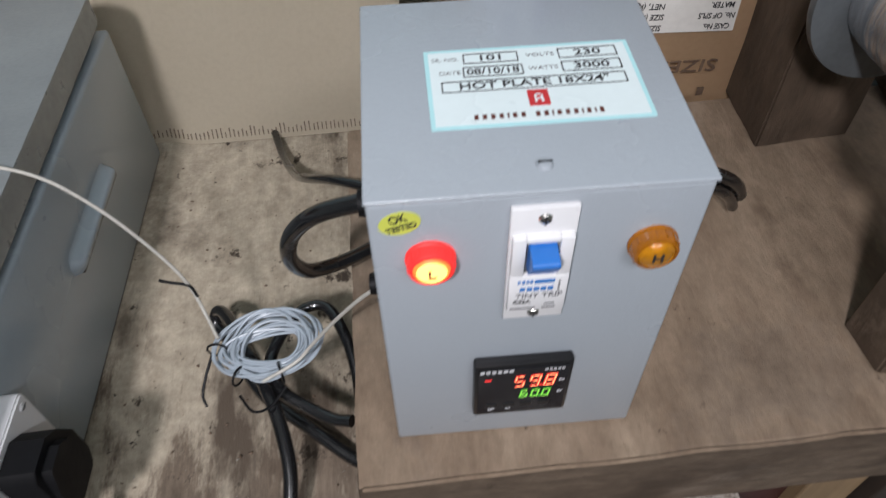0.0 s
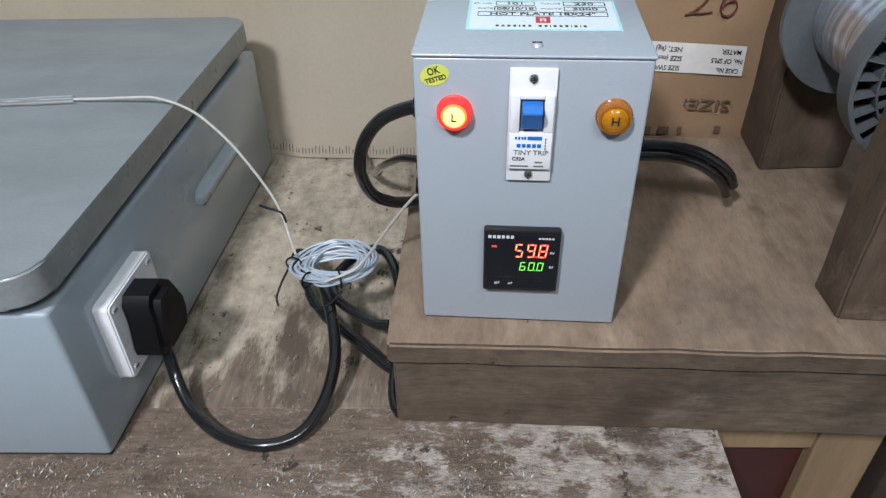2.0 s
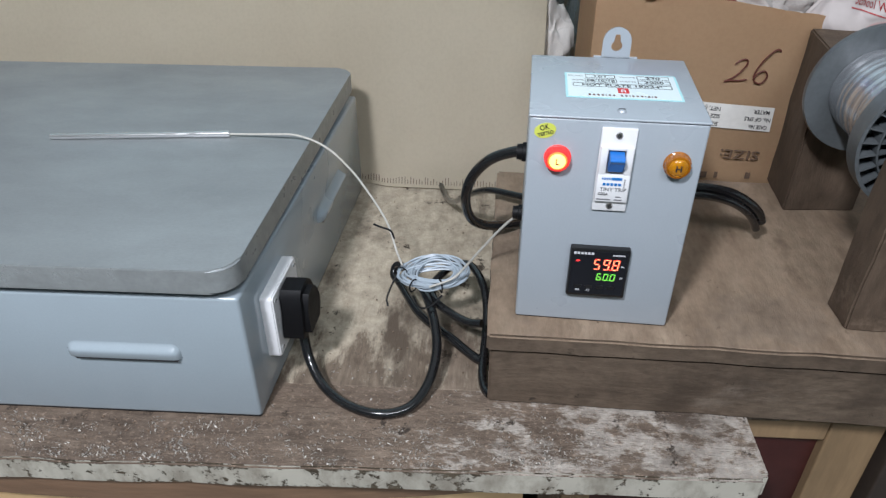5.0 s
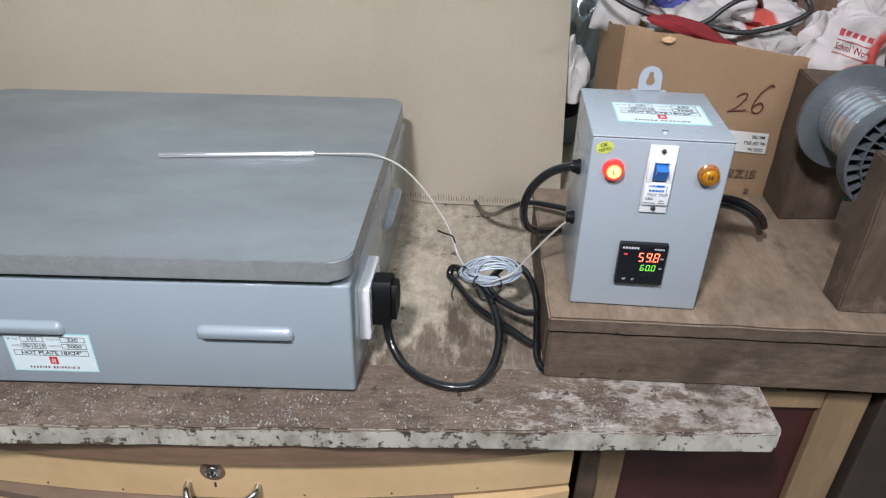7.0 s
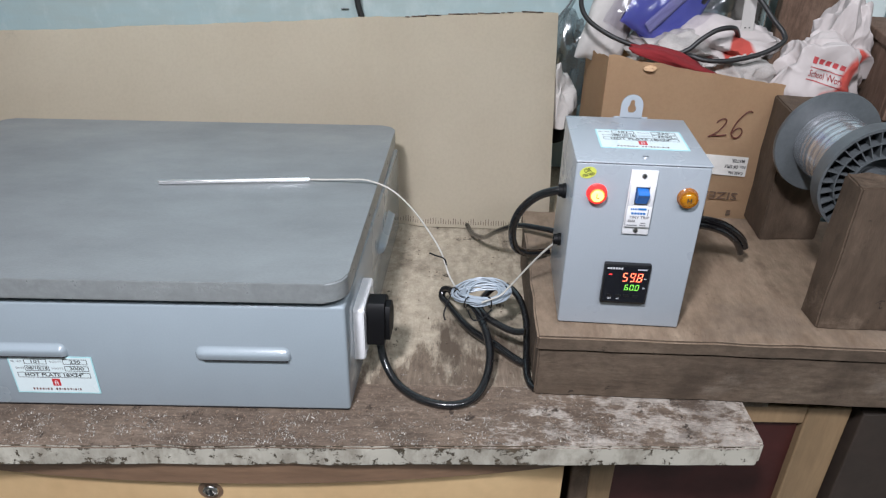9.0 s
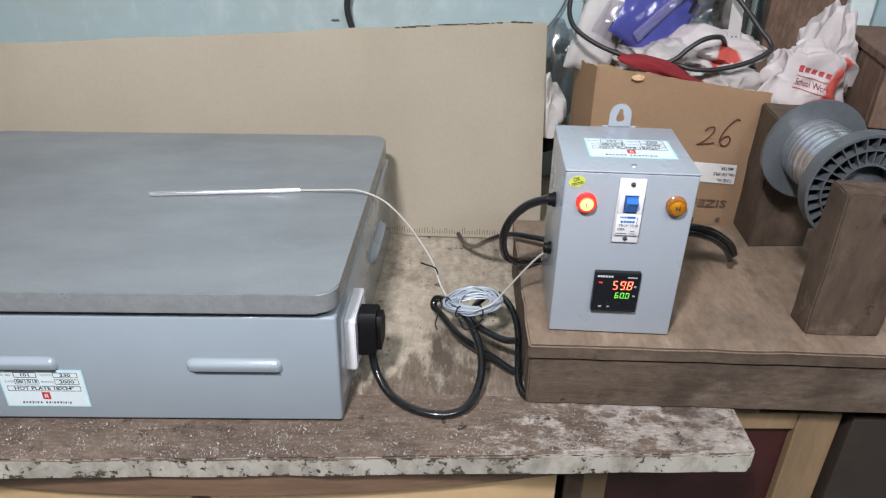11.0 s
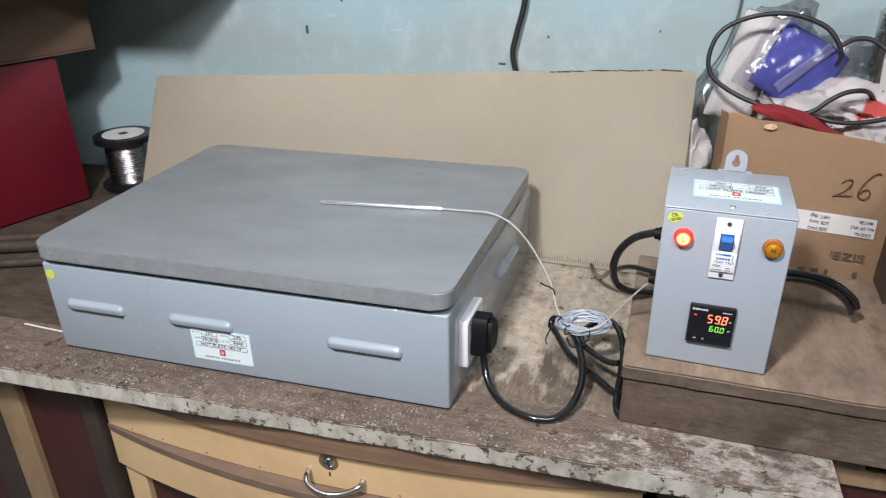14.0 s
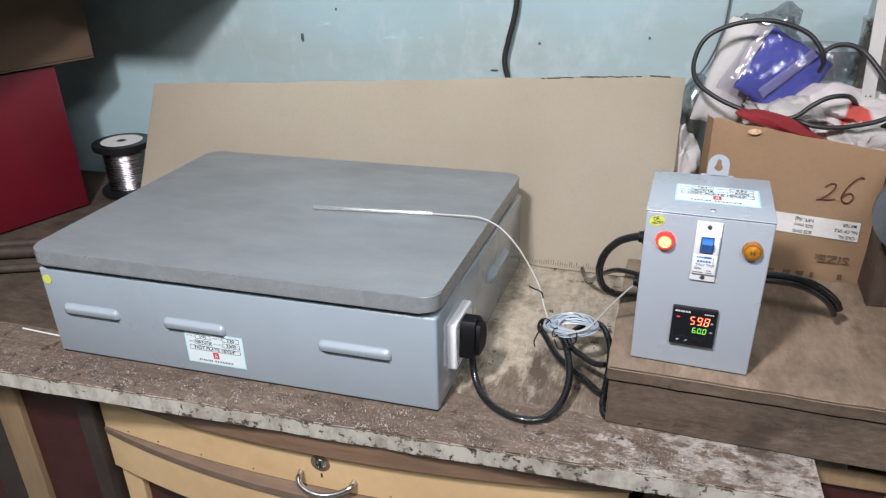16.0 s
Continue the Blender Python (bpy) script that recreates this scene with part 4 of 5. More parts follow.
def control_box():
    W, D, H = 0.135, 0.134, 0.200
    t = thing("control_box", pose(0.2335, 0.0565, ZT, 0, 0, -3.5), "light grey steel temperature control box on the wooden platform", "control box")
    part("case", slab(0, W, 0, D, 0.0015, H - 0.0022, 0.0020, 3), M["box_paint"], t, "light grey painted sheet steel case", smooth=True)
    part("base_gap", slab(0.002, W - 0.002, 0.002, D - 0.002, 0, 0.0018), M["ink"], t)
    part("lid_gap", slab(0.0006, W - 0.0006, 0.0006, D - 0.001, H - 0.0026, H - 0.0014), M["ink"], t)
    lid = part("lid", slab(-0.0006, W + 0.0006, -0.0008, D + 0.0005, H - 0.0022, H, 0.0011, 3), M["box_paint"], t, "grey steel lid", smooth=True)
    part("lid_screw", lathe([(0, 0.0022), (0.0026, 0.0018), (0.0036, 0.0002), (0, 0.0002)], pose(0.070, 0.013, H), 18), M["box_paint"], lid, smooth=True)
    part("screw_slot", slab(0.0672, 0.0728, 0.0126, 0.0134, H + 0.0018, H + 0.0024), M["ink"], lid)
    nameplate(lid, pose(0.0745, 0.064, H + 0.0002), 0.093, 0.0545, 0.0038)
    # hanging lug with a keyhole cut through it
    n, r, hw = 12, 0.0125, 0.0125
    out = [(-hw, -0.012)] + [(-hw, 0.012)] + [(r * math.cos(radians(180 - 180 * i / n)), 0.016 + r * math.sin(radians(180 - 180 * i / n))) for i in range(n + 1)] + [(hw, 0.012), (hw, -0.012)]
    hole = [(0.0050 * math.cos(radians(a)), 0.0118 + 0.0050 * math.sin(radians(a))) for a in range(-235, 56, 29)]
    hole += [(0.0024, 0.0205), (0.0016, 0.0222), (-0.0016, 0.0222), (-0.0024, 0.0205)]
    cu = bpy.data.curves.new("lug", "CURVE")
    cu.dimensions, cu.fill_mode, cu.extrude = "2D", "BOTH", 0.0008
    for loop in (out, hole):
        s = cu.splines.new("POLY")
        s.points.add(len(loop) - 1)
        for q, (x, y) in zip(s.points, loop):
            q.co = (x, y, 0, 1)
        s.use_cyclic_u = True
    tmp = new("tmp_lug", cu)
    bpy.context.view_layer.update()
    me = bpy.data.meshes.new_from_object(tmp.evaluated_get(bpy.context.evaluated_depsgraph_get()))
    bpy.data.objects.remove(tmp)
    me.materials.clear()
    me.materials.append(M["box_paint"])
    me.transform(pose(0.0745, D + 0.0012, H - 0.001, 90))
    lug = new("hanging_lug", me)
    lug.parent = t
    part("lug_tab", slab(0.055, 0.094, D + 0.0004, D + 0.002, H - 0.006, H + 0.0012, 0.0004), M["box_paint"], t)
    # breaker: back plate, raised body, rocker
    x0, x1, z0, z1 = 0.0552, 0.0822, 0.1205, 0.1930
    br = part("breaker", slab(x0, x1, -0.003, 0, z0, z1, 0.0008), M["white_plastic"], t, "white miniature circuit breaker with blue lever", smooth=True)
    yb = -0.0062
    part("breaker_body", slab(x0 + 0.0008, x1 - 0.0008, yb, -0.0025, z0 + 0.0100, z0 + 0.0345, 0.0008), M["white_plastic"], br, smooth=True)
    part("breaker_side", slab(x0 + 0.0010, x0 + 0.0066, yb, -0.0025, z0 + 0.0345, z1 - 0.0145, 0.0006), M["white_plastic"], br, smooth=True)
    part("breaker_side", slab(x1 - 0.0066, x1 - 0.0010, yb, -0.0025, z0 + 0.0345, z1 - 0.0145, 0.0006), M["white_plastic"], br, smooth=True)
    part("breaker_top", slab(x0 + 0.0066, x1 - 0.0066, yb, -0.0025, z1 - 0.0170, z1 - 0.0145, 0.0005), M["white_plastic"], br, smooth=True)
    part("lever_well", slab(x0 + 0.0066, x1 - 0.0066, -0.0036, -0.0028, z0 + 0.0345, z1 - 0.0165), M["grey_ink"], br)
    o = [(-0.003, 0.0375), (-0.0078, 0.0380), (-0.0125, 0.0470), (-0.0150, 0.0500), (-0.0146, 0.0518), (-0.0125, 0.0526), (-0.003, 0.0540)]
    bm = prism([(x0 + 0.0078, y, z0 + z) for y, z in o], (x1 - x0 - 0.0156, 0, 0), 0.0006)
    part("lever", bm, M["blue"], br, "blue toggle lever")
    for z in (z1 - 0.0060, z0 + 0.0046):
        m = pose((x0 + x1) / 2, -0.003, z, 90)
        sc = part("screw", lathe([(0, 0.0014), (0.0021, 0.0011), (0.0029, 0), (0, 0)], m, 16), M["chrome"], br)
        part("screw_slot", slab((x0 + x1) / 2 - 0.0021, (x0 + x1) / 2 + 0.0021, -0.0047, -0.0042, z - 0.0003, z + 0.0003), M["ink"], sc)
        part("screw_slot", slab((x0 + x1) / 2 - 0.0003, (x0 + x1) / 2 + 0.0003, -0.0047, -0.0042, z - 0.0021, z + 0.0021), M["ink"], sc)
    f = pose((x0 + x1) / 2, yb - 0.0001, z0, 90)
    bar(0.0024, 0.0312, 0.0085, 0.0022, f, M["blue_ink"], br, "blue_band")
    for i, dx in enumerate((-0.0085, -0.0066, -0.0048, -0.0032)):
        bar(dx, 0.0312, 0.0012, 0.0016 + 0.0003 * (i % 2), f, M["blue_ink"], br, "brand_mark")
    for i in range(5):
        bar(-0.0068 + i * 0.0030, 0.0262, 0.0023, 0.0022, f, M["blue_ink"], br, "brand_stroke")
    lettering("TINY TRIP", 0.0044, f @ Matrix.Translation((0.0006, 0.0214, 0)), M["grey_ink"], br, "lettering", 0.00005, 0.0205)
    lettering("C32A", 0.0032, f @ Matrix.Translation((-0.0066, 0.0172, 0)), M["ink"], br, "lettering", 0.00008, 0.0078)
    for dx, dz, w in ((-0.006, 0.0125, 0.011), (0.0055, 0.0125, 0.006), (0.0055, 0.0152, 0.0045)):
        bar(dx, dz, w, 0.0008, f, M["grey_ink"], br, "fine_print")
    for dz in (0.0305, 0.0285, 0.0265, 0.0245):
        bar(0.0088, dz, 0.0008, 0.0012, f, M["grey_ink"], br, "fine_print")
    indicator(t, 0.0238, 0.1650, True, "L")
    indicator(t, 0.1158, 0.1645, False, "H")
    # oval sticker
    o = [(0.0125 + 0.0085 * math.cos(q) * math.cos(0.3) - 0.0062 * math.sin(q) * math.sin(0.3), -0.0001, 0.1872 + 0.0085 * math.cos(q) * math.sin(0.3) + 0.0062 * math.sin(q) * math.cos(0.3)) for q in [2 * math.pi * i / 28 for i in range(28)]]
    st = part("sticker", prism(o, (0, -0.0003, 0)), M["yellow"], t, "oval yellow tested sticker")
    lettering("OK", 0.0062, pose(0.0118, -0.0004, 0.1896, 90) @ pose(0, 0, 0, 0, 0, 17), M["ink"], st, "lettering", 0.0001, 0.0072)
    lettering("TESTED", 0.0040, pose(0.0131, -0.0004, 0.1848, 90) @ pose(0, 0, 0, 0, 0, 17), M["ink"], st, "lettering", 0.0001, 0.0125)
    # temperature controller
    a, b, c, d = 0.0425, 0.0925, 0.0345, 0.0850
    pc = part("controller", slab(a, b, -0.0065, 0, c, d, 0.0015), M["black_bezel"], t, "black digital temperature controller", smooth=True)
    part("controller_face", slab(a + 0.002, b - 0.002, -0.0069, -0.006, c + 0.003, d - 0.003, 0.0002), M["black_gloss"], pc)
    y = -0.0070
    seven(pc, "59.8", 0.0622, 0.0640, 0.0058, 0.0112, 0.0020, M["digit_red"], M["digit_red_core"], y)
    seven(pc, "60.0", 0.0662, 0.0530, 0.0042, 0.0074, 0.0015, M["digit_green"], M["digit_green_core"], y)
    part("status_led", slab(0.0478, 0.0512, y - 0.0002, y, 0.0718, 0.0732), M["led_red"], pc)
    g = pose(0, y, 0, 90)
    for i in range(6):
        bar(0.0465 + i * 0.0029, 0.0802, 0.0021, 0.0023, g, M["white_ink"], pc, "brand_stroke", 0.0002)
    for i in range(5):
        bar(0.0788 + i * 0.0021, 0.0796, 0.0015, 0.0014, g, M["white_ink"], pc, "type_stroke", 0.0002)
    lettering("PV", 0.0026, g @ Matrix.Translation((0.0874, 0.0680, 0)), M["white_ink"], pc, "lettering", 0.00005)
    lettering("SV", 0.0026, g @ Matrix.Translation((0.0874, 0.0562, 0)), M["white_ink"], pc, "lettering", 0.00005)
    lettering("SET", 0.0024, g @ Matrix.Translation((0.0520, 0.0415, 0)), M["white_ink"], pc, "lettering", 0.00005)
    lettering("AT", 0.0024, g @ Matrix.Translation((0.0610, 0.0415, 0)), M["white_ink"], pc, "lettering", 0.00005)
    for i in range(4):
        part("key", slab(0.0490 + i * 0.0092, 0.0550 + i * 0.0092, -0.0075, -0.0066, 0.0440, 0.0474, 0.0004), M["black_bezel"], pc)
    # cable grommets on the side
    for yy, zz, r in ((0.060, 0.138, 0.0085), (0.056, 0.078, 0.0075)):
        part("grommet", lathe([(0.003, 0.009), (r * 0.8, 0.0085), (r * 0.85, 0.004), (r, 0.0035), (r, 0), (0, 0)], pose(0.0002, yy, zz, 0, -90), 20), M["black_rubber"], t, "black rubber grommet", smooth=True)
    part("grommet", lathe([(0.003, 0.009), (0.0075, 0.0085), (0.0078, 0.004), (0.0095, 0.0035), (0.0095, 0), (0, 0)], pose(W - 0.0002, 0.11, 0.078, 0, 90), 20), M["black_rubber"], t, "black rubber grommet", smooth=True)


control_box()
from mathutils.bvhtree import BVHTree

# ---- cardboard sheet behind the hot plate ----
def card_sheet():
    """A corrugated sheet leaning back against the clutter, with a wavy torn upper edge."""
    k = 0.43

    def foot(x, z):
        """How far the free end beside the hot plate swings forward at its foot and back at its top."""
        low = 1 - min(1.0, (z - Z) / 0.32)
        return -0.009 * min(1.0, max(0.0, (x - 0.035) / 0.03)) * low + max(0.0, x - 0.035) * (0.03 - 0.06 * low)

    bm = bmesh.new()
    nx, nz = 90, 26
    x0, x1 = -0.805, 0.278
    grid = []
    for i in range(nx + 1):
        u = i / nx
        x = x0 + (x1 - x0) * u
        top = 1.070 + 0.052 * max(0.0, min(1.0, (x + 0.80) / 1.02)) + 0.0035 * noise.noise(Vector((x * 7, 0, 2))) + 0.0016 * noise.noise(Vector((x * 60, 0, 5)))
        col = []
        for j in range(nz + 1):
            z = Z + 0.002 + (top - Z - 0.002) * j / nz
            y = 0.452 + k * (z - Z) + 0.010 * noise.noise(Vector((x * 3.2, z * 2, 1))) * (z - Z) / 0.3 + 0.006 * math.exp(-((x + 0.02) / 0.016) ** 2) * (z - Z) / 0.3 + 0.010 * max(0.0, -0.70 - x) * (z - Z) / 0.02 + foot(x, z)
            xx = x + (0.006 * (z - Z) / 0.3 if i == nx else 0) + (0.012 * (z - Z) / 0.27 if i == 0 else 0)
            col.append(bm.verts.new((xx, y, z)))
        grid.append(col)
    for a, b in zip(grid, grid[1:]):
        for j in range(nz):
            bm.faces.new((a[j], b[j], b[j + 1], a[j + 1]))
    grid_top = [tuple(col[-1].co) for col in grid]
    bmesh.ops.solidify(bm, geom=bm.faces[:], thickness=-0.004)
    t = part("cardboard_sheet", bm, M["card"], None, smooth=True)
    tagged(t, "large buff corrugated cardboard sheet leaning behind the hot plate", "cardboard")
    # dark torn fibres along the upper edge
    rnd = random.Random(8)
    torn = []
    for i in range(46):
        u = rnd.uniform(0.78, 0.995)
        e = grid_top[int(u * nx)]
        w = rnd.uniform(0.002, 0.007)
        torn.append(slab(e[0] - w, e[0] + w, e[1] - 0.0012, e[1] + 0.001, e[2] - rnd.uniform(0.0003, 0.0012), e[2] + rnd.uniform(0.0002, 0.0011)))
    tagged(part("torn_edge", join(*torn), M["strip"], t), "dark torn paper fibres", kind="stuff")
    # short cut marks along the lower edge
    rnd = random.Random(3)
    marks = []
    for i in range(70):
        x = -0.02 + i * 0.0042 + rnd.uniform(-0.0004, 0.0004)
        h = rnd.uniform(0.004, 0.009)
        z = Z + 0.007
        y = 0.452 + k * (z - Z) - 0.0014 + foot(x, z)
        marks.append(prism([(x, y, z), (x + 0.0009, y, z), (x + 0.0009, y + k * h, z + h), (x, y + k * h, z + h)], (0, 0.0008, 0)))
    part("crease_marks", join(*marks), M["strip"], t)


card_sheet()


# ---- brown carton with writing ----
def carton():
    t = thing("carton", pose(0, 0, 0), "open brown cardboard carton full of rags behind the platform", "carton")
    z0 = Z + 0.001
    def panel(name, a, b, za, zb, thick, seed):
        """An upright board from a to b (x, y), with a ragged upper edge from za to zb."""
        a, b = Vector((*a, 0)), Vector((*b, 0))
        out = (b - a).normalized().cross(Vector((0, 0, 1)))
        bm = bmesh.new()
        n, k = 28, 10
        g = []
        for i in range(n + 1):
            u = i / n
            top = za + (zb - za) * u + 0.004 * noise.noise(Vector((u * 9, seed, 0))) + 0.0015 * noise.noise(Vector((u * 50, seed, 3)))
            g.append([bm.verts.new(a.lerp(b, u) + Vector((0, 0, z0 + (top - z0) * j / k)) + out * 0.004 * math.sin(math.pi * u) * (j / k) + out * 0.002 * noise.noise(Vector((u * 4, j / 3, seed)))) for j in range(k + 1)])
        for p, q in zip(g, g[1:]):
            for j in range(k):
                bm.faces.new((p[j], q[j], q[j + 1], p[j + 1]))
        bmesh.ops.solidify(bm, geom=bm.faces[:], thickness=thick)
        return part(name, bm, M["carton"], t, smooth=True)
    front = panel("front_panel", (0.3165, 0.336), (0.560, 0.336), 1.122, 1.086, 0.004, 1)
    panel("side_panel", (0.323, 0.520), (0.3180, 0.3352), 1.085, 1.120, 0.004, 2)
    panel("side_panel", (0.5605, 0.337), (0.560, 0.600), 1.086, 1.10, 0.004, 3)
    panel("back_panel", (0.560, 0.601), (0.324, 0.522), 1.11, 1.09, 0.004, 4)
    part("base_panel", slab(0.325, 0.556, 0.34, 0.515, z0, z0 + 0.004), M["carton"], t)
    y = 0.3313
    # shipping label, upside down
    lab = part("shipping_label", prism([(0.415, y, 0.9525 + 0.0085), (0.5335, y, 0.9525), (0.5325, y, 0.982), (0.414, y, 0.9905)], (0, 0.0006, 0)), M["label_white"], t, "scuffed white shipping label pasted upside down")
    def note(s, x, z, size, width, mat="ink", roll=0):
        lettering(s, size, pose(x, y - 0.0003, z, 90) @ pose(0, 0, 0, 0, 0, 180 + roll), M[mat], lab, "lettering", 0.00006, width)
    for s, x, z, w in (("CASE No.", 0.518, 0.9585, 0.022), ("No. OF SPLS", 0.516, 0.9680, 0.030), ("MATER.", 0.5185, 0.9770, 0.019), ("SIZE SWG", 0.459, 0.9625, 0.026), ("SIZE (mm)", 0.4595, 0.9720, 0.026), ("NET, (kg)", 0.4590, 0.9810, 0.025)):
        note(s, x, z, 0.0068, w, roll=-4)
    lettering("SIZE:", 0.0165, pose(0.5055, y - 0.0012, 0.9235, 90) @ pose(0, 0, 0, 0, 0, 177), M["faded_stencil"], front, "stencil_lettering", 0.0001, 0.046)
    for x, w in ((0.395, 0.008), (0.412, 0.009), (0.428, 0.009), (0.450, 0.010), (0.468, 0.010), (0.484, 0.004), (0.522, 0.006)):
        bar(x, 0.8945, w, 0.008, pose(0, y + 0.0002, 0, 90), M["faded_stencil"], front, "stencil_bar")
    # the figures drawn by hand with a marker
    two = [(0.4765, 1.0325), (0.481, 1.037), (0.4865, 1.0385), (0.4895, 1.036), (0.4885, 1.0305), (0.482, 1.0215), (0.4745, 1.0155), (0.4685, 1.0125), (0.474, 1.0140), (0.483, 1.0140), (0.4925, 1.0155)]
    six = [(0.5225, 1.0480), (0.5190, 1.0500), (0.5135, 1.0465), (0.5070, 1.0385), (0.5020, 1.0285), (0.4995, 1.0190), (0.5020, 1.0130), (0.5080, 1.0110), (0.5130, 1.0150), (0.5140, 1.0210), (0.5100, 1.0255), (0.5040, 1.0230), (0.5005, 1.0175)]
    for s in (two, six):
        part("marker_stroke", tube([(x, y + 0.0006, z) for x, z in s], 0.0009, 8, 6), M["brown_ink"], front)
    part("torn_flap", crumple((0.008, 0.004, 0.004), 4, 4, 0.4, 2, False), M["carton"], t).location = (0.372, 0.331, 1.106)


carton()


# ---- rags and bags on the carton ----
def heap(name, loc, size, seed, mat, label, category, folds=5, depth=0.35, turn=0, sub=5, crease=1.0, tilt=0):
    ob = part(name, crumple(size, seed, folds, depth, sub, True, crease), M[mat], None, smooth=True)
    ob.matrix_world = pose(*loc, tilt, 0, turn)
    return tagged(ob, label, category)


heap("red_rag", (0.404, 0.358, 1.108), (0.062, 0.018, 0.010), 2, "red_cloth", "dark red rag lying over the carton's edge", "rag", 2.4, 0.08, -6, 5, 0.4, 0).matrix_world = pose(0.404, 0.356, 1.112, 0, 15, -4)
heap("white_rag", (0.428, 0.425, 1.108), (0.056, 0.045, 0.028), 7, "white_cloth", "crumpled grubby white rag on the carton", "rag", 4.0, 0.34, 0, 5, 0.5)
heap("white_rag", (0.512, 0.385, 1.084), (0.050, 0.026, 0.026), 11, "white_cloth", "crumpled white cloth spilling from the carton", "rag", 4.4, 0.34, 0, 5, 0.6)
heap("white_rag", (0.500, 0.450, 1.112), (0.070, 0.055, 0.034), 13, "print_cloth", "folded off-white rag on the carton", "rag", 4.0, 0.36, 0, 5, 0.5)
heap("carton_filling", (0.440, 0.460, 1.05), (0.070, 0.062, 0.045), 17, "white_cloth", "rags filling the brown carton", "rag", 5, 0.3, 0, 5, 0.7)
heap("printed_cloth_bag", (0.618, 0.372, 1.085), (0.056, 0.040, 0.058), 21, "print_cloth", "white cotton bag with faded red print", "cloth bag", 2.7, 0.40, 15, 6, 0.35)
heap("printed_cloth_bag", (0.655, 0.41, 1.115), (0.036, 0.035, 0.070), 24, "print_cloth", "twisted white cloth with red print", "cloth bag", 2.8, 0.44, 0, 6, 0.4)



def print_on_cloth():
    """Faded red print lying on the folds of the cloth bag."""
    bag = bpy.data.objects["printed_cloth_bag"]
    bpy.context.view_layer.update()
    inv = bag.matrix_world.inverted()
    tree = BVHTree.FromPolygons([bag.matrix_world @ v.co for v in bag.data.vertices], [tuple(p.vertices) for p in bag.data.polygons])
    def drape(ob):
        for v in ob.data.vertices:
            hit = tree.ray_cast(Vector((v.co.x, 0.2, v.co.z)), Vector((0, 1, 0)))[0]
            v.co = inv @ (hit + Vector((0, -0.0008, 0)) if hit else v.co)
        ob.matrix_parent_inverse = Matrix.Identity(4)
    m = pose(0.608, 0.30, 1.098, 90) @ pose(0, 0, 0, 0, 0, -14)
    drape(lettering("School Work", 0.012, m, M["faded_red"], bag, "printed_words", 0.0001, 0.046))
    for dz, w in ((0.008, 0.048), (-0.008, 0.048)):
        bm = bmesh.new()
        bmesh.ops.create_grid(bm, x_segments=40, y_segments=1, size=0.5, matrix=m @ pose(0, dz, 0) @ Matrix.Diagonal((w, 0.0011, 1, 1)))
        drape(part("printed_line", bm, M["faded_red"], bag))
    for i in range(5):
        bm = bmesh.new()
        bmesh.ops.create_grid(bm, x_segments=6, y_segments=3, size=0.5, matrix=m @ pose(-0.020 + i * 0.0095, 0.017, 0) @ Matrix.Diagonal((0.0065, 0.0065 + 0.002 * (i == 0), 1, 1)))
        drape(part("printed_bar", bm, M["faded_red"], bag))


M["faded_red"] = surface("faded_red_print", (0.42, 0.055, 0.06), 0.85, 0, 0.2, 60, 300, 0.0)
print_on_cloth()


def packet_shape(w, h, d, seed, crease):
    """A soft flat packet: a pillow with fine creases."""
    bm = bmesh.new()
    n = 30
    sides = []
    for s in (-1, 1):
        rows = []
        for i in range(n + 1):
            row = []
            for j in range(n + 1):
                u, v = 2 * i / n - 1, 2 * j / n - 1
                q = max(0.0, (1 - u ** 4) * (1 - v ** 4)) ** 0.5
                k = Vector((u * 2 + seed, v * 2, s * 3))
                e = (1 - abs(noise.noise(Vector((k.x + k.y, (k.x - k.y) * 0.35, k.z)))) * 2) * crease + 0.6 * crease * (1 - abs(noise.noise(Vector(((k.x - 0.6 * k.y) * 1.6, (k.x + k.y) * 0.4, k.z + 4)))) * 2)
                row.append(bm.verts.new((u * w * (1 + 0.05 * noise.noise(k)), s * d * q * (1 + e) + 0.3 * d * noise.noise(Vector((u, v, seed))), v * h * (1 + 0.06 * noise.noise(k * 1.2)))))
            rows.append(row)
        for a, b in zip(rows, rows[1:]):
            for j in range(n):
                bm.faces.new((a[j], b[j], b[j + 1], a[j + 1]))
        sides.append(rows)
    bmesh.ops.remove_doubles(bm, verts=bm.verts[:], dist=0.0004)
    return bm


M["pale_lining"] = surface("pale_violet_lining", (0.17, 0.165, 0.34), 0.8, 0, 0.25, 20, 300, 0.2)
M["pale_paper"] = surface("pale_sack_paper", (0.47, 0.45, 0.425), 0.8, 0, 0.12, 12, 200, 0.1)


def blue_packet():
    t = thing("wrapped_garment", pose(0.412, 0.436, 1.163, -14, 30, 4), "folded blue garment wrapped in clear polythene", "packet")
    part("garment", packet_shape(0.052, 0.050, 0.010, 2, 0.03), M["blue_cloth"], t, "folded blue cloth", smooth=True)
    part("folded_edge", packet_shape(0.046, 0.008, 0.003, 5, 0.2), M["pale_lining"], t, "pale turned-over edge", smooth=True).matrix_basis = pose(0.0, -0.0125, 0.004, 6, -70, 0)
    part("polythene", packet_shape(0.074, 0.062, 0.0175, 9, 0.20), M["film"], t, "clear creased polythene wrap", smooth=True)


blue_packet()


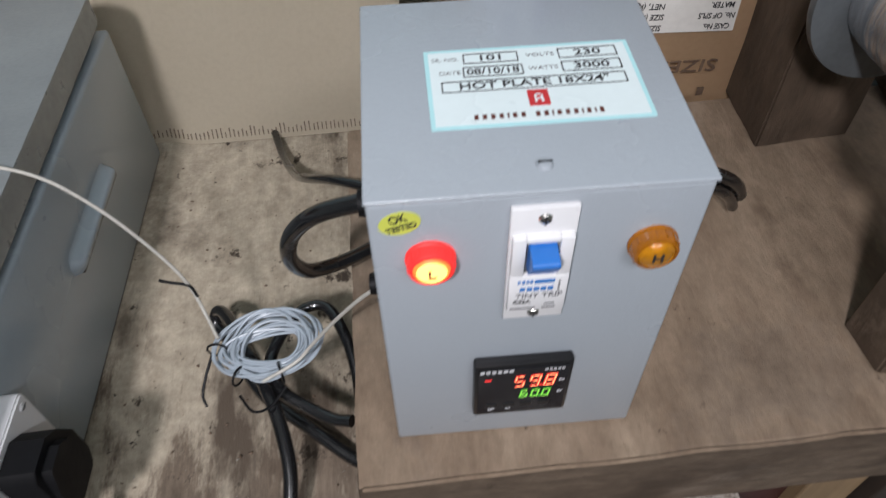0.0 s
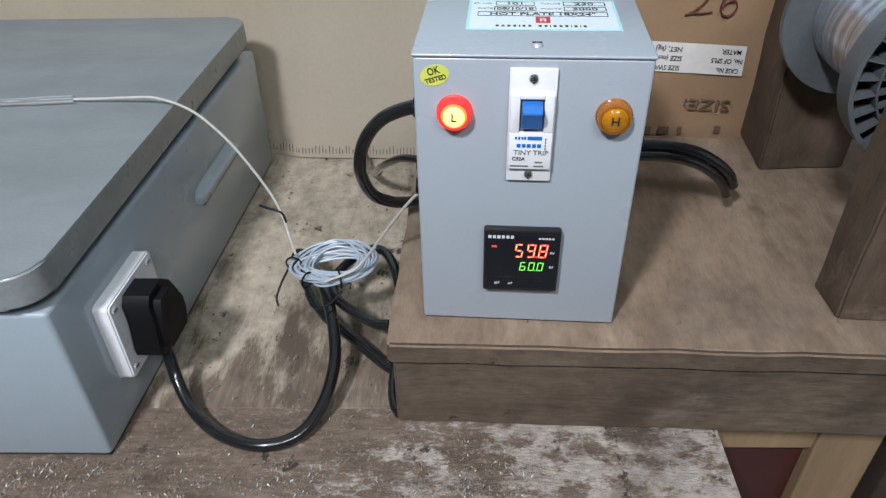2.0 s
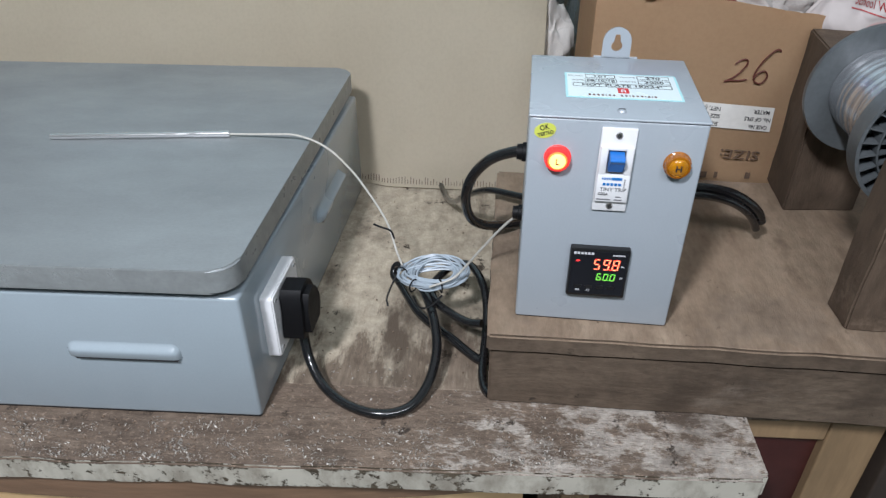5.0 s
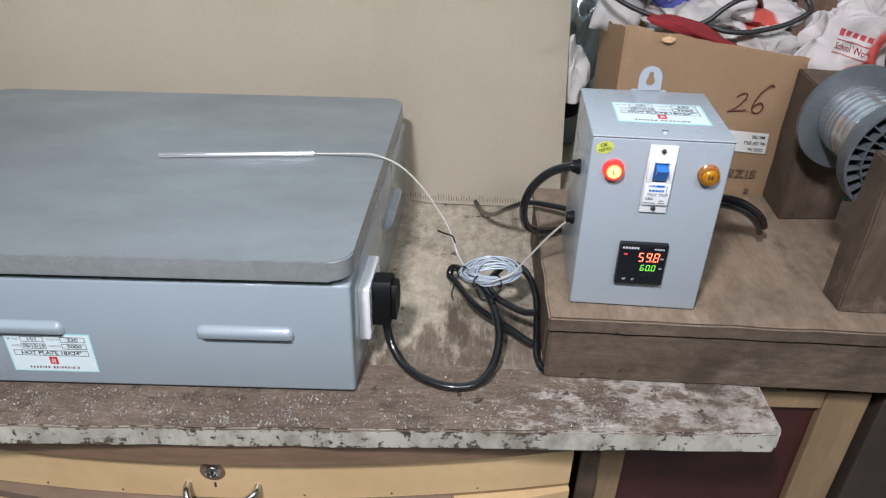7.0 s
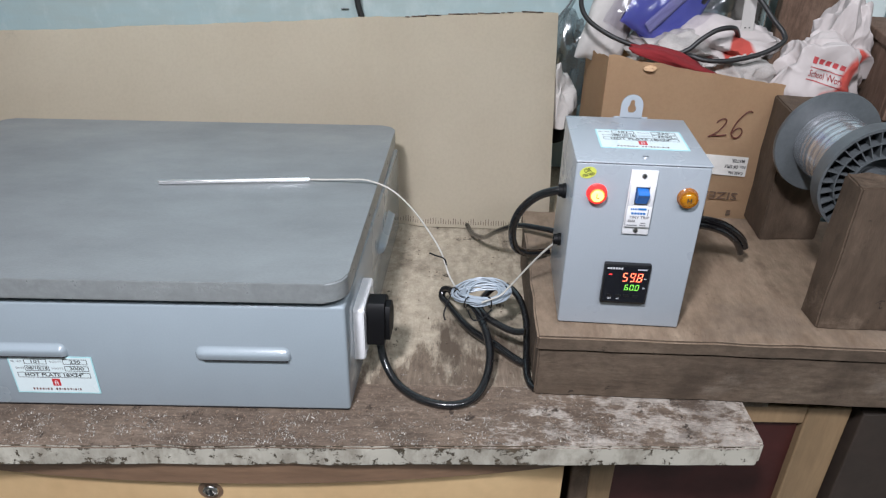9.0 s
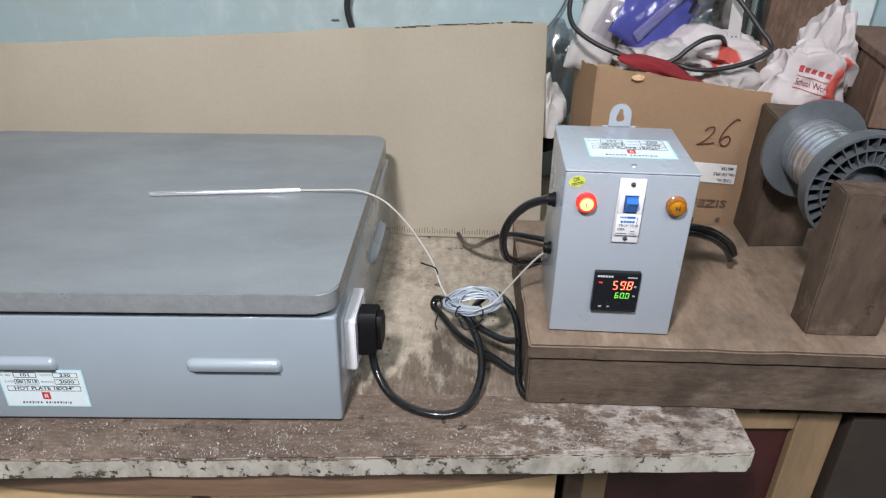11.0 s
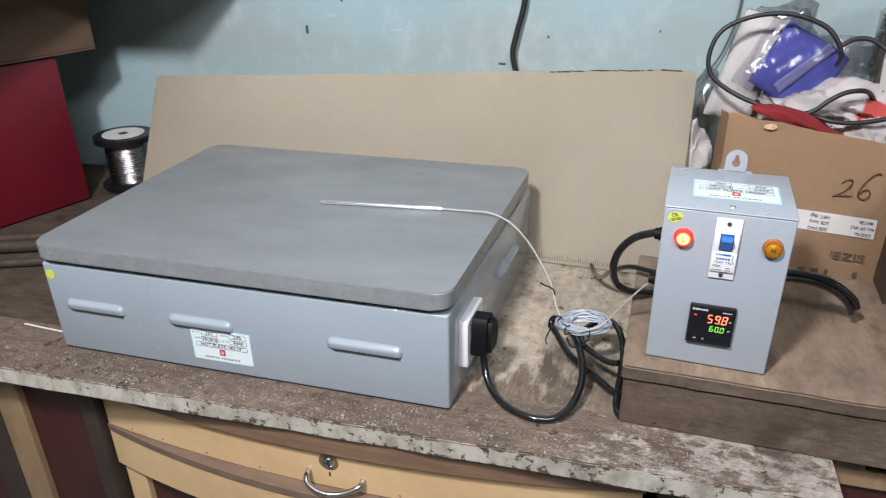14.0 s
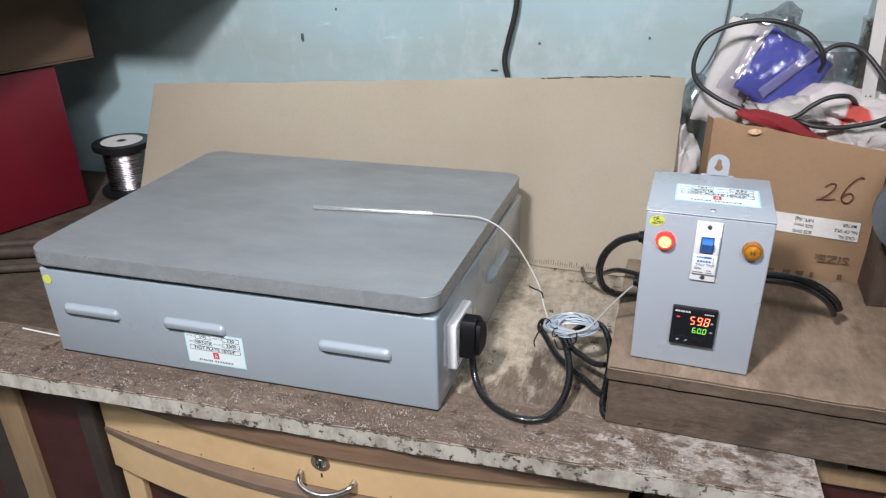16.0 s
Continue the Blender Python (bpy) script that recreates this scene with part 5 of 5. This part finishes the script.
def plastic_bag():
    ob = part("plastic_bag", crumple((0.052, 0.030, 0.066), 4, 3.0, 0.30, 5, False, 0.5), M["cloudy"], None, smooth=True)
    ob.matrix_world = pose(0.385, 0.500, 1.185, -8, 22, 0)
    tagged(ob, "cloudy clear plastic bag behind the blue packet", "plastic bag")
    w = part("paper_sack", packet_shape(0.034, 0.080, 0.016, 6, 0.06), M["pale_paper"], None, smooth=True)
    w.matrix_world = pose(0.345, 0.462, 1.158, -8, 15, 0)
    tagged(w, "white paper sack leaning behind the carton", "sack")


plastic_bag()


def coiled_cable():
    t = thing("coiled_cable", pose(0, 0, 0), "thick black cable looped over the rags and bags", "cable")
    c = [(0.520, 0.425, 1.120), (0.502, 0.395, 1.142), (0.485, 0.372, 1.152), (0.463, 0.365, 1.150), (0.443, 0.362, 1.138), (0.428, 0.362, 1.124), (0.406, 0.365, 1.116), (0.372, 0.378, 1.120), (0.325, 0.392, 1.135), (0.291, 0.40, 1.158), (0.284, 0.405, 1.188), (0.298, 0.41, 1.221), (0.337, 0.412, 1.240), (0.383, 0.412, 1.244), (0.426, 0.41, 1.231), (0.447, 0.405, 1.212), (0.456, 0.405, 1.192), (0.457, 0.42, 1.175)]
    part("cable", tube(c, 0.0034, 10, 8), M["dull_cable"], t, smooth=True)
    c = [(0.453, 0.415, 1.200), (0.470, 0.42, 1.211), (0.491, 0.42, 1.212), (0.511, 0.415, 1.201), (0.528, 0.40, 1.182), (0.545, 0.385, 1.160), (0.557, 0.375, 1.146), (0.555, 0.365, 1.136), (0.527, 0.358, 1.122), (0.483, 0.352, 1.113), (0.450, 0.352, 1.113), (0.430, 0.362, 1.116), (0.412, 0.385, 1.105)]
    part("cable", tube(c, 0.0034, 10, 8), M["dull_cable"], t, smooth=True)


coiled_cable()


def slotted_strip():
    t = thing("slotted_strip", pose(0.530, 0.425, 1.10, -6, -2, 0), "white perforated metal strip standing in the rags", "metal strip")
    part("strip", slab(-0.009, 0.009, -0.001, 0.001, 0, 0.24, 0.0004), M["pale_paper"], t)
    for i in range(4):
        for dx in (-0.003, 0.003):
            part("hole", lathe([(0, 0.0006), (0.0011, 0.0006), (0.0011, 0), (0, 0)], pose(dx, -0.0008, 0.012 + i * 0.0095, 90), 10), M["ink"], t)


slotted_strip()


def steel_can():
    ob = part("steel_can", lathe([(0, 0), (0.034, 0), (0.034, 0.11), (0.0355, 0.112), (0.0355, 0.116), (0.030, 0.118), (0.026, 0.2), (0.0, 0.2)]), M["chrome"], None, smooth=True)
    ob.matrix_world = pose(0.560, 0.53, 1.12)
    tagged(ob, "tall shiny steel can standing in the carton", "can")
    bm = lathe([(0.040, 0.0), (0.048, 0.05), (0.050, 0.052), (0.046, 0.050), (0.038, 0.001)])
    ob = part("plastic_tub", bm, M["cloudy"], None, smooth=True)
    ob.matrix_world = pose(0.485, 0.53, 1.14)
    tagged(ob, "clear plastic tub among the rags", "tub")


steel_can()


def gap_things():
    heap("white_rag", (0.292, 0.580, 0.968), (0.030, 0.026, 0.062), 51, "pale_cloth", "white rag hanging between cardboard and carton", "rag", 1.7, 0.42)
    ob = part("plastic_bag", crumple((0.040, 0.04, 0.085), 55, 4, 0.25, 4, False, 1.2), M["cloudy"], None, smooth=True)
    ob.matrix_world = pose(0.315, 0.645, 1.02)
    tagged(ob, "cloudy plastic bag standing against the wall", "plastic bag")
    t = thing("dark_tin", pose(0.285, 0.655, ZT), "dark round tin behind the cardboard", "tin")
    part("tin_body", lathe([(0, 0), (0.045, 0), (0.045, 0.07), (0.043, 0.075), (0, 0.075)]), M["dark_steel"], t, smooth=True)


gap_things()


# ---- wire spool on posts ----
def posts():
    def post(name, pts, h, seed, label, chip=False):
        bm = prism([(x, y, ZT) for x, y in pts], (0, 0, h))
        bmesh.ops.subdivide_edges(bm, edges=bm.edges[:], cuts=6, use_grid_fill=True)
        for v in bm.verts:
            v.co += 0.0018 * Vector((noise.noise(v.co * 25 + Vector((seed, 0, 0))), noise.noise(v.co * 25 + Vector((0, seed, 0))), 0))
            if chip and v.co.z > ZT + h - 0.02:
                v.co.z -= 0.006 * max(0, noise.noise(v.co * 60 + Vector((seed, 2, 0))))
        es = [e for e in bm.edges if e.calc_face_angle(0) > 1.1]
        bmesh.ops.bevel(bm, geom=es, offset=0.0018, segments=2, affect="EDGES", clamp_overlap=True)
        return tagged(part(name, bm, M["post_wood"]), label, "post", "spool posts")
    post("wooden_post", [(0.542, 0.262), (0.622, 0.264), (0.625, 0.335), (0.548, 0.335)], 0.185, 3, "dusty wooden post holding the spool's rod")
    post("wooden_post", [(0.528, 0.054), (0.612, 0.050), (0.614, 0.088), (0.527, 0.092)], 0.177, 8, "rough chipped wooden post in front of the spool", True)


posts()


def grey_spool():
    cx, cz, y0, y1 = 0.571, 1.050, 0.100, 0.222
    R, rb = 0.0635, 0.0415
    t = thing("wire_spool", pose(cx, y1, cz, 90), "grey plastic spool wound with bright wire", "spool")
    L = y1 - y0
    # local z runs from the far flange towards the near one
    part("far_flange", lathe([(0.008, 0), (R, 0), (R + 0.0005, 0.002), (R, 0.006), (R - 0.002, 0.0062), (0.030, 0.005), (0.008, 0.005)], None, 56), M["spool_grey"], t, smooth=True)
    prof = [(0.0, 0.006)]
    for i in range(60):
        prof.append((rb + 0.00025 * (i % 2) + 0.0010 * noise.noise(Vector((i * 0.3, 1, 1))), 0.006 + (L - 0.022) * i / 59))
    prof.append((0.0, L - 0.0165))
    part("winding", lathe(prof, None, 48), M["bright_wire"], t, "close windings of bright wire", smooth=True)
    # near flange: rim, rings, hub and spokes in front of a thin web
    f = part("near_flange", lathe([(0.010, L - 0.0165), (R, L - 0.0165), (R, L - 0.0155), (0.010, L - 0.0155)], None, 56), M["spool_grey"], t, "ribbed grey flange", smooth=True)
    for r0, r1 in ((R - 0.0032, R), (0.0455, 0.0470), (0.0285, 0.0305), (0.009, 0.013)):
        part("ring", lathe([(r0, L - 0.0155), (r1, L - 0.0155), (r1, L + 0.001), (r0, L + 0.001), (r0, L - 0.0155)], None, 56), M["spool_grey"], f, smooth=True)
    rib = None
    for i in range(28):
        bm = slab(0.0300, R - 0.003, -0.0006, 0.0006, L - 0.0156, L + 0.0004)
        if rib is None:
            rib = part("rib", bm, M["spool_grey"], f)
            continue
        bm.free()
        o = bpy.data.objects.new("rib", rib.data)
        scene.collection.objects.link(o)
        o.parent = f
        o.matrix_basis = pose(0, 0, 0, 0, 0, 360 / 28 * i)
    r = part("spool_rod", tube([(cx + 0.004, 0.043, cz - 0.008), (cx, 0.16, cz), (cx, 0.31, cz)], 0.0065, 14, 4), M["chrome"], None, smooth=True)
    tagged(r, "steel rod through the spool resting on the posts", "rod")


grey_spool()


def crate():
    t = thing("wooden_crate", pose(0.672, 0.285, ZT, 0, 0, -12), "brown wooden crate behind the wire spool", "crate")
    for i in range(3):
        part("side_slat", slab(0.0, 0.42, 0, 0.014, 0.002 + 0.083 * i, 0.083 + 0.083 * i, 0.002), M["crate_wood"], t)
        part("end_slat", slab(0.0, 0.014, 0.0145, 0.19, 0.002 + 0.083 * i, 0.083 + 0.083 * i, 0.002), M["crate_wood"], t)
    part("top_slat", slab(-0.004, 0.424, -0.004, 0.2, 0.2495, 0.262, 0.002), M["crate_wood"], t)


crate()


def uprights():
    bm = slab(0.682, 0.814, 0.672, 0.696, ZT + 0.001, 1.75, 0.003)
    tagged(part("leaning_board", bm, M["crate_wood"]), "dark brown wooden board standing against the wall", "board")
    bm = slab(0.818, 0.862, 0.665, 0.715, ZT + 0.001, 1.9, 0.004)
    tagged(part("painted_post", bm, M["plain_wall"]), "pale green painted post against the wall", "post")


uprights()


# ---- far end of the bench ----
def far_end():
    a = thing("red_cabinet", pose(-0.972, 0.51, Z, 0, 0, 70), "dark red painted steel cabinet standing on the bench", "cabinet")
    part("body", slab(-0.36, 0.0, 0.0, 0.34, 0.002, 0.315, 0.004, 2), M["red_steel"], a, smooth=True)
    part("badge", slab(-0.25, -0.166, -0.0012, 0.0002, 0.165, 0.222, 0.0003), M["yellow_badge"], a, "yellow badge")
    b = thing("stored_carton", pose(-0.955, 0.56, Z + 0.318, 0, 0, 70), "brown carton darkened for shade, resting on the red cabinet", "carton")
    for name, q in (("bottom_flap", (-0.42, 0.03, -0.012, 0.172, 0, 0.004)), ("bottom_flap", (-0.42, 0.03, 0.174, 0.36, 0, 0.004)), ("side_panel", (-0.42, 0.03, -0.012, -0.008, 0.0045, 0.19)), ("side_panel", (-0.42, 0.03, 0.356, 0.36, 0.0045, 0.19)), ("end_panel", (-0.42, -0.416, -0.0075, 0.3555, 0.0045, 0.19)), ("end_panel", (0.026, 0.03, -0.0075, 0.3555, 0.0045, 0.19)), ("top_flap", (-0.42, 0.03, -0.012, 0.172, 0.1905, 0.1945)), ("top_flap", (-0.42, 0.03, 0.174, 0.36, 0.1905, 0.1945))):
        part(name, slab(*q, 0.0015, 2), M["shaded_carton"], b)
    s = thing("small_wire_spool", pose(-0.938, 0.615, Z), "black spool of shiny wire on the bench", "spool")
    part("lower_flange", lathe([(0, 0), (0.064, 0), (0.066, 0.003), (0.066, 0.011), (0.062, 0.014), (0, 0.014)]), M["black_bezel"], s, smooth=True)
    prof = [(0, 0.0142)] + [(0.047 + 0.0009 * (i % 2), 0.0145 + 0.092 * i / 44) for i in range(45)] + [(0, 0.1068)]
    part("winding", lathe(prof), M["dark_wire"], s, "close windings of dark shiny wire", smooth=True)
    part("upper_flange", lathe([(0, 0.107), (0.062, 0.107), (0.066, 0.110), (0.066, 0.121), (0.064, 0.123), (0.05, 0.123), (0, 0.123)]), M["black_bezel"], s, smooth=True)
    part("paper_disc", lathe([(0.011, 0.1232), (0.046, 0.1232), (0.046, 0.1238), (0.011, 0.1238)]), M["label_white"], s, "pale paper label")
    for i, (x, y, w) in enumerate(((-0.86, 0.20, 0.012), (-0.90, 0.235, 0.009), (-0.80, 0.155, 0.008))):
        ob = part("steel_bar", tube([(x - 0.26, y - 0.03, Z + w), (x - 0.13, y + 0.02, Z + w), (x, y + 0.07, Z + w)], w, 12, 2), M["rusty_bar"], None, smooth=True)
        tagged(ob, "dusty rust-brown steel bar lying on the bench", "steel bar", "steel bars")
    ob = part("wire_offcut", tube([(-0.705, 0.036, Z + 0.0012), (-0.66, 0.033, Z + 0.0015), (-0.60, 0.030, Z + 0.0012)], 0.0014, 6, 4), M["label_white"], None)
    tagged(ob, "thin straight wire offcut lying on the bench", "wire")


M["yellow_badge"] = surface("yellow_badge", (0.62, 0.42, 0.05), 0.5, 0, 0.1, 30, 200, 0.0)
far_end()


# ---- chips in the wall's plaster ----
wall = bpy.data.objects["wall_north"]
for x, z, w, h in ((-0.507, 1.150, 0.0022, 0.007), (-0.423, 1.209, 0.0016, 0.0016), (-0.083, 1.095, 0.007, 0.0005), (0.008, 1.151, 0.002, 0.0014), (0.217, 1.167, 0.0015, 0.0015)):
    part("plaster_chip", slab(x - w, x + w, WALL_Y - 0.006, WALL_Y - 0.001, z - h, z + h, 0.001), M["spool_grey"], wall)


# ---- cables on the wall ----
def wall_cables():
    t = thing("hanging_cable", pose(0, 0, 0), "black cable hanging down the turquoise wall behind cardboard", "cable")
    part("cable", tube([(-0.030, 0.722, 1.9), (-0.032, 0.718, 1.5), (-0.034, 0.716, 1.32), (-0.038, 0.714, 1.22), (-0.052, 0.712, 1.155), (-0.058, 0.71, 1.115), (-0.046, 0.708, 1.06), (-0.03, 0.70, 0.95)], 0.0055, 10, 8), M["dull_cable"], t, smooth=True)
    t = thing("thin_wall_cable", pose(0, 0, 0), "thin grey cable on the wall", "cable")
    part("cable", tube([(0.354, 0.722, 1.9), (0.353, 0.722, 1.5), (0.350, 0.72, 1.235), (0.342, 0.718, 1.17), (0.325, 0.716, 1.12), (0.300, 0.714, 1.085), (0.292, 0.712, 1.08)], 0.0018, 8, 8), M["spool_grey"], t, smooth=True)


wall_cables()


# ---- loose swarf on the bench ----
def swarf():
    rnd = random.Random(11)
    vs, fs = [], []
    for i in range(13000):
        if i < 12700:
            x = -0.70 + 1.02 * rnd.random() ** 1.35
            y = front_y(x) + 0.003 + abs(rnd.gauss(0, 0.030))
            if rnd.random() < 0.35:
                y = rnd.uniform(front_y(x) + 0.004, -0.004)
            if x < -0.595 and rnd.random() < 0.6:
                continue
            if x < 0 and y > -0.0045:
                continue
        else:
            x, y = rnd.uniform(0.02, 0.20), rnd.uniform(0.0, 0.10)
        if y > 0.026 and x > 0.195:
            continue
        if noise.noise(Vector((x * 55, y * 70, 4))) + 0.5 * noise.noise(Vector((x * 18, y * 25, 1))) < rnd.uniform(-0.25, 0.35):
            continue
        s = rnd.choice((0.0003, 0.0003, 0.0004, 0.0004, 0.0005, 0.0006, 0.0008, 0.0011))
        a, tilt = rnd.uniform(0, 6.28), rnd.uniform(-0.7, 0.7)
        c, d = math.cos(a), math.sin(a)
        n = len(vs)
        for k in range(4):
            lx = (k - 1.5) * s
            lz = 0.0006 + 0.8 * s * math.sin(k * 1.3) + abs(tilt) * s
            for ly in (-0.36 * s, 0.36 * s):
                vs.append((x + c * lx - d * ly, y + d * lx + c * ly, Z + max(0.0003, lz + tilt * ly)))
        for k in range(3):
            fs.append((n + 2 * k, n + 2 * k + 1, n + 2 * k + 3, n + 2 * k + 2))
    me = bpy.data.meshes.new("metal_shavings")
    me.from_pydata(vs, [], fs)
    me.materials.append(M["shaving"])
    tagged(new("metal_shavings", me), "bright curled metal shavings scattered along the bench", "shavings", kind="stuff")


swarf()


def crumbs():
    rnd = random.Random(23)
    bm = bmesh.new()
    for i in range(900):
        if i < 800:
            x = rnd.uniform(-0.66, 0.2)
            y = rnd.uniform(front_y(x) + 0.006, -0.006 if x < 0 else 0.04)
        else:
            x, y = rnd.uniform(0.02, 0.2), rnd.uniform(0.05, 0.42)
        r = rnd.uniform(0.0004, 0.0012)
        m = pose(x, y, Z + r * 0.4, rnd.uniform(0, 360), rnd.uniform(0, 360), 0) @ Matrix.Diagonal((r * rnd.uniform(0.7, 1.8), r, r * 0.7, 1))
        bmesh.ops.create_icosphere(bm, subdivisions=1, radius=1, matrix=m)
    ob = part("grit", bm, M["strip"])
    tagged(ob, "dark grit and wood crumbs on the bench", "grit", kind="stuff")


crumbs()
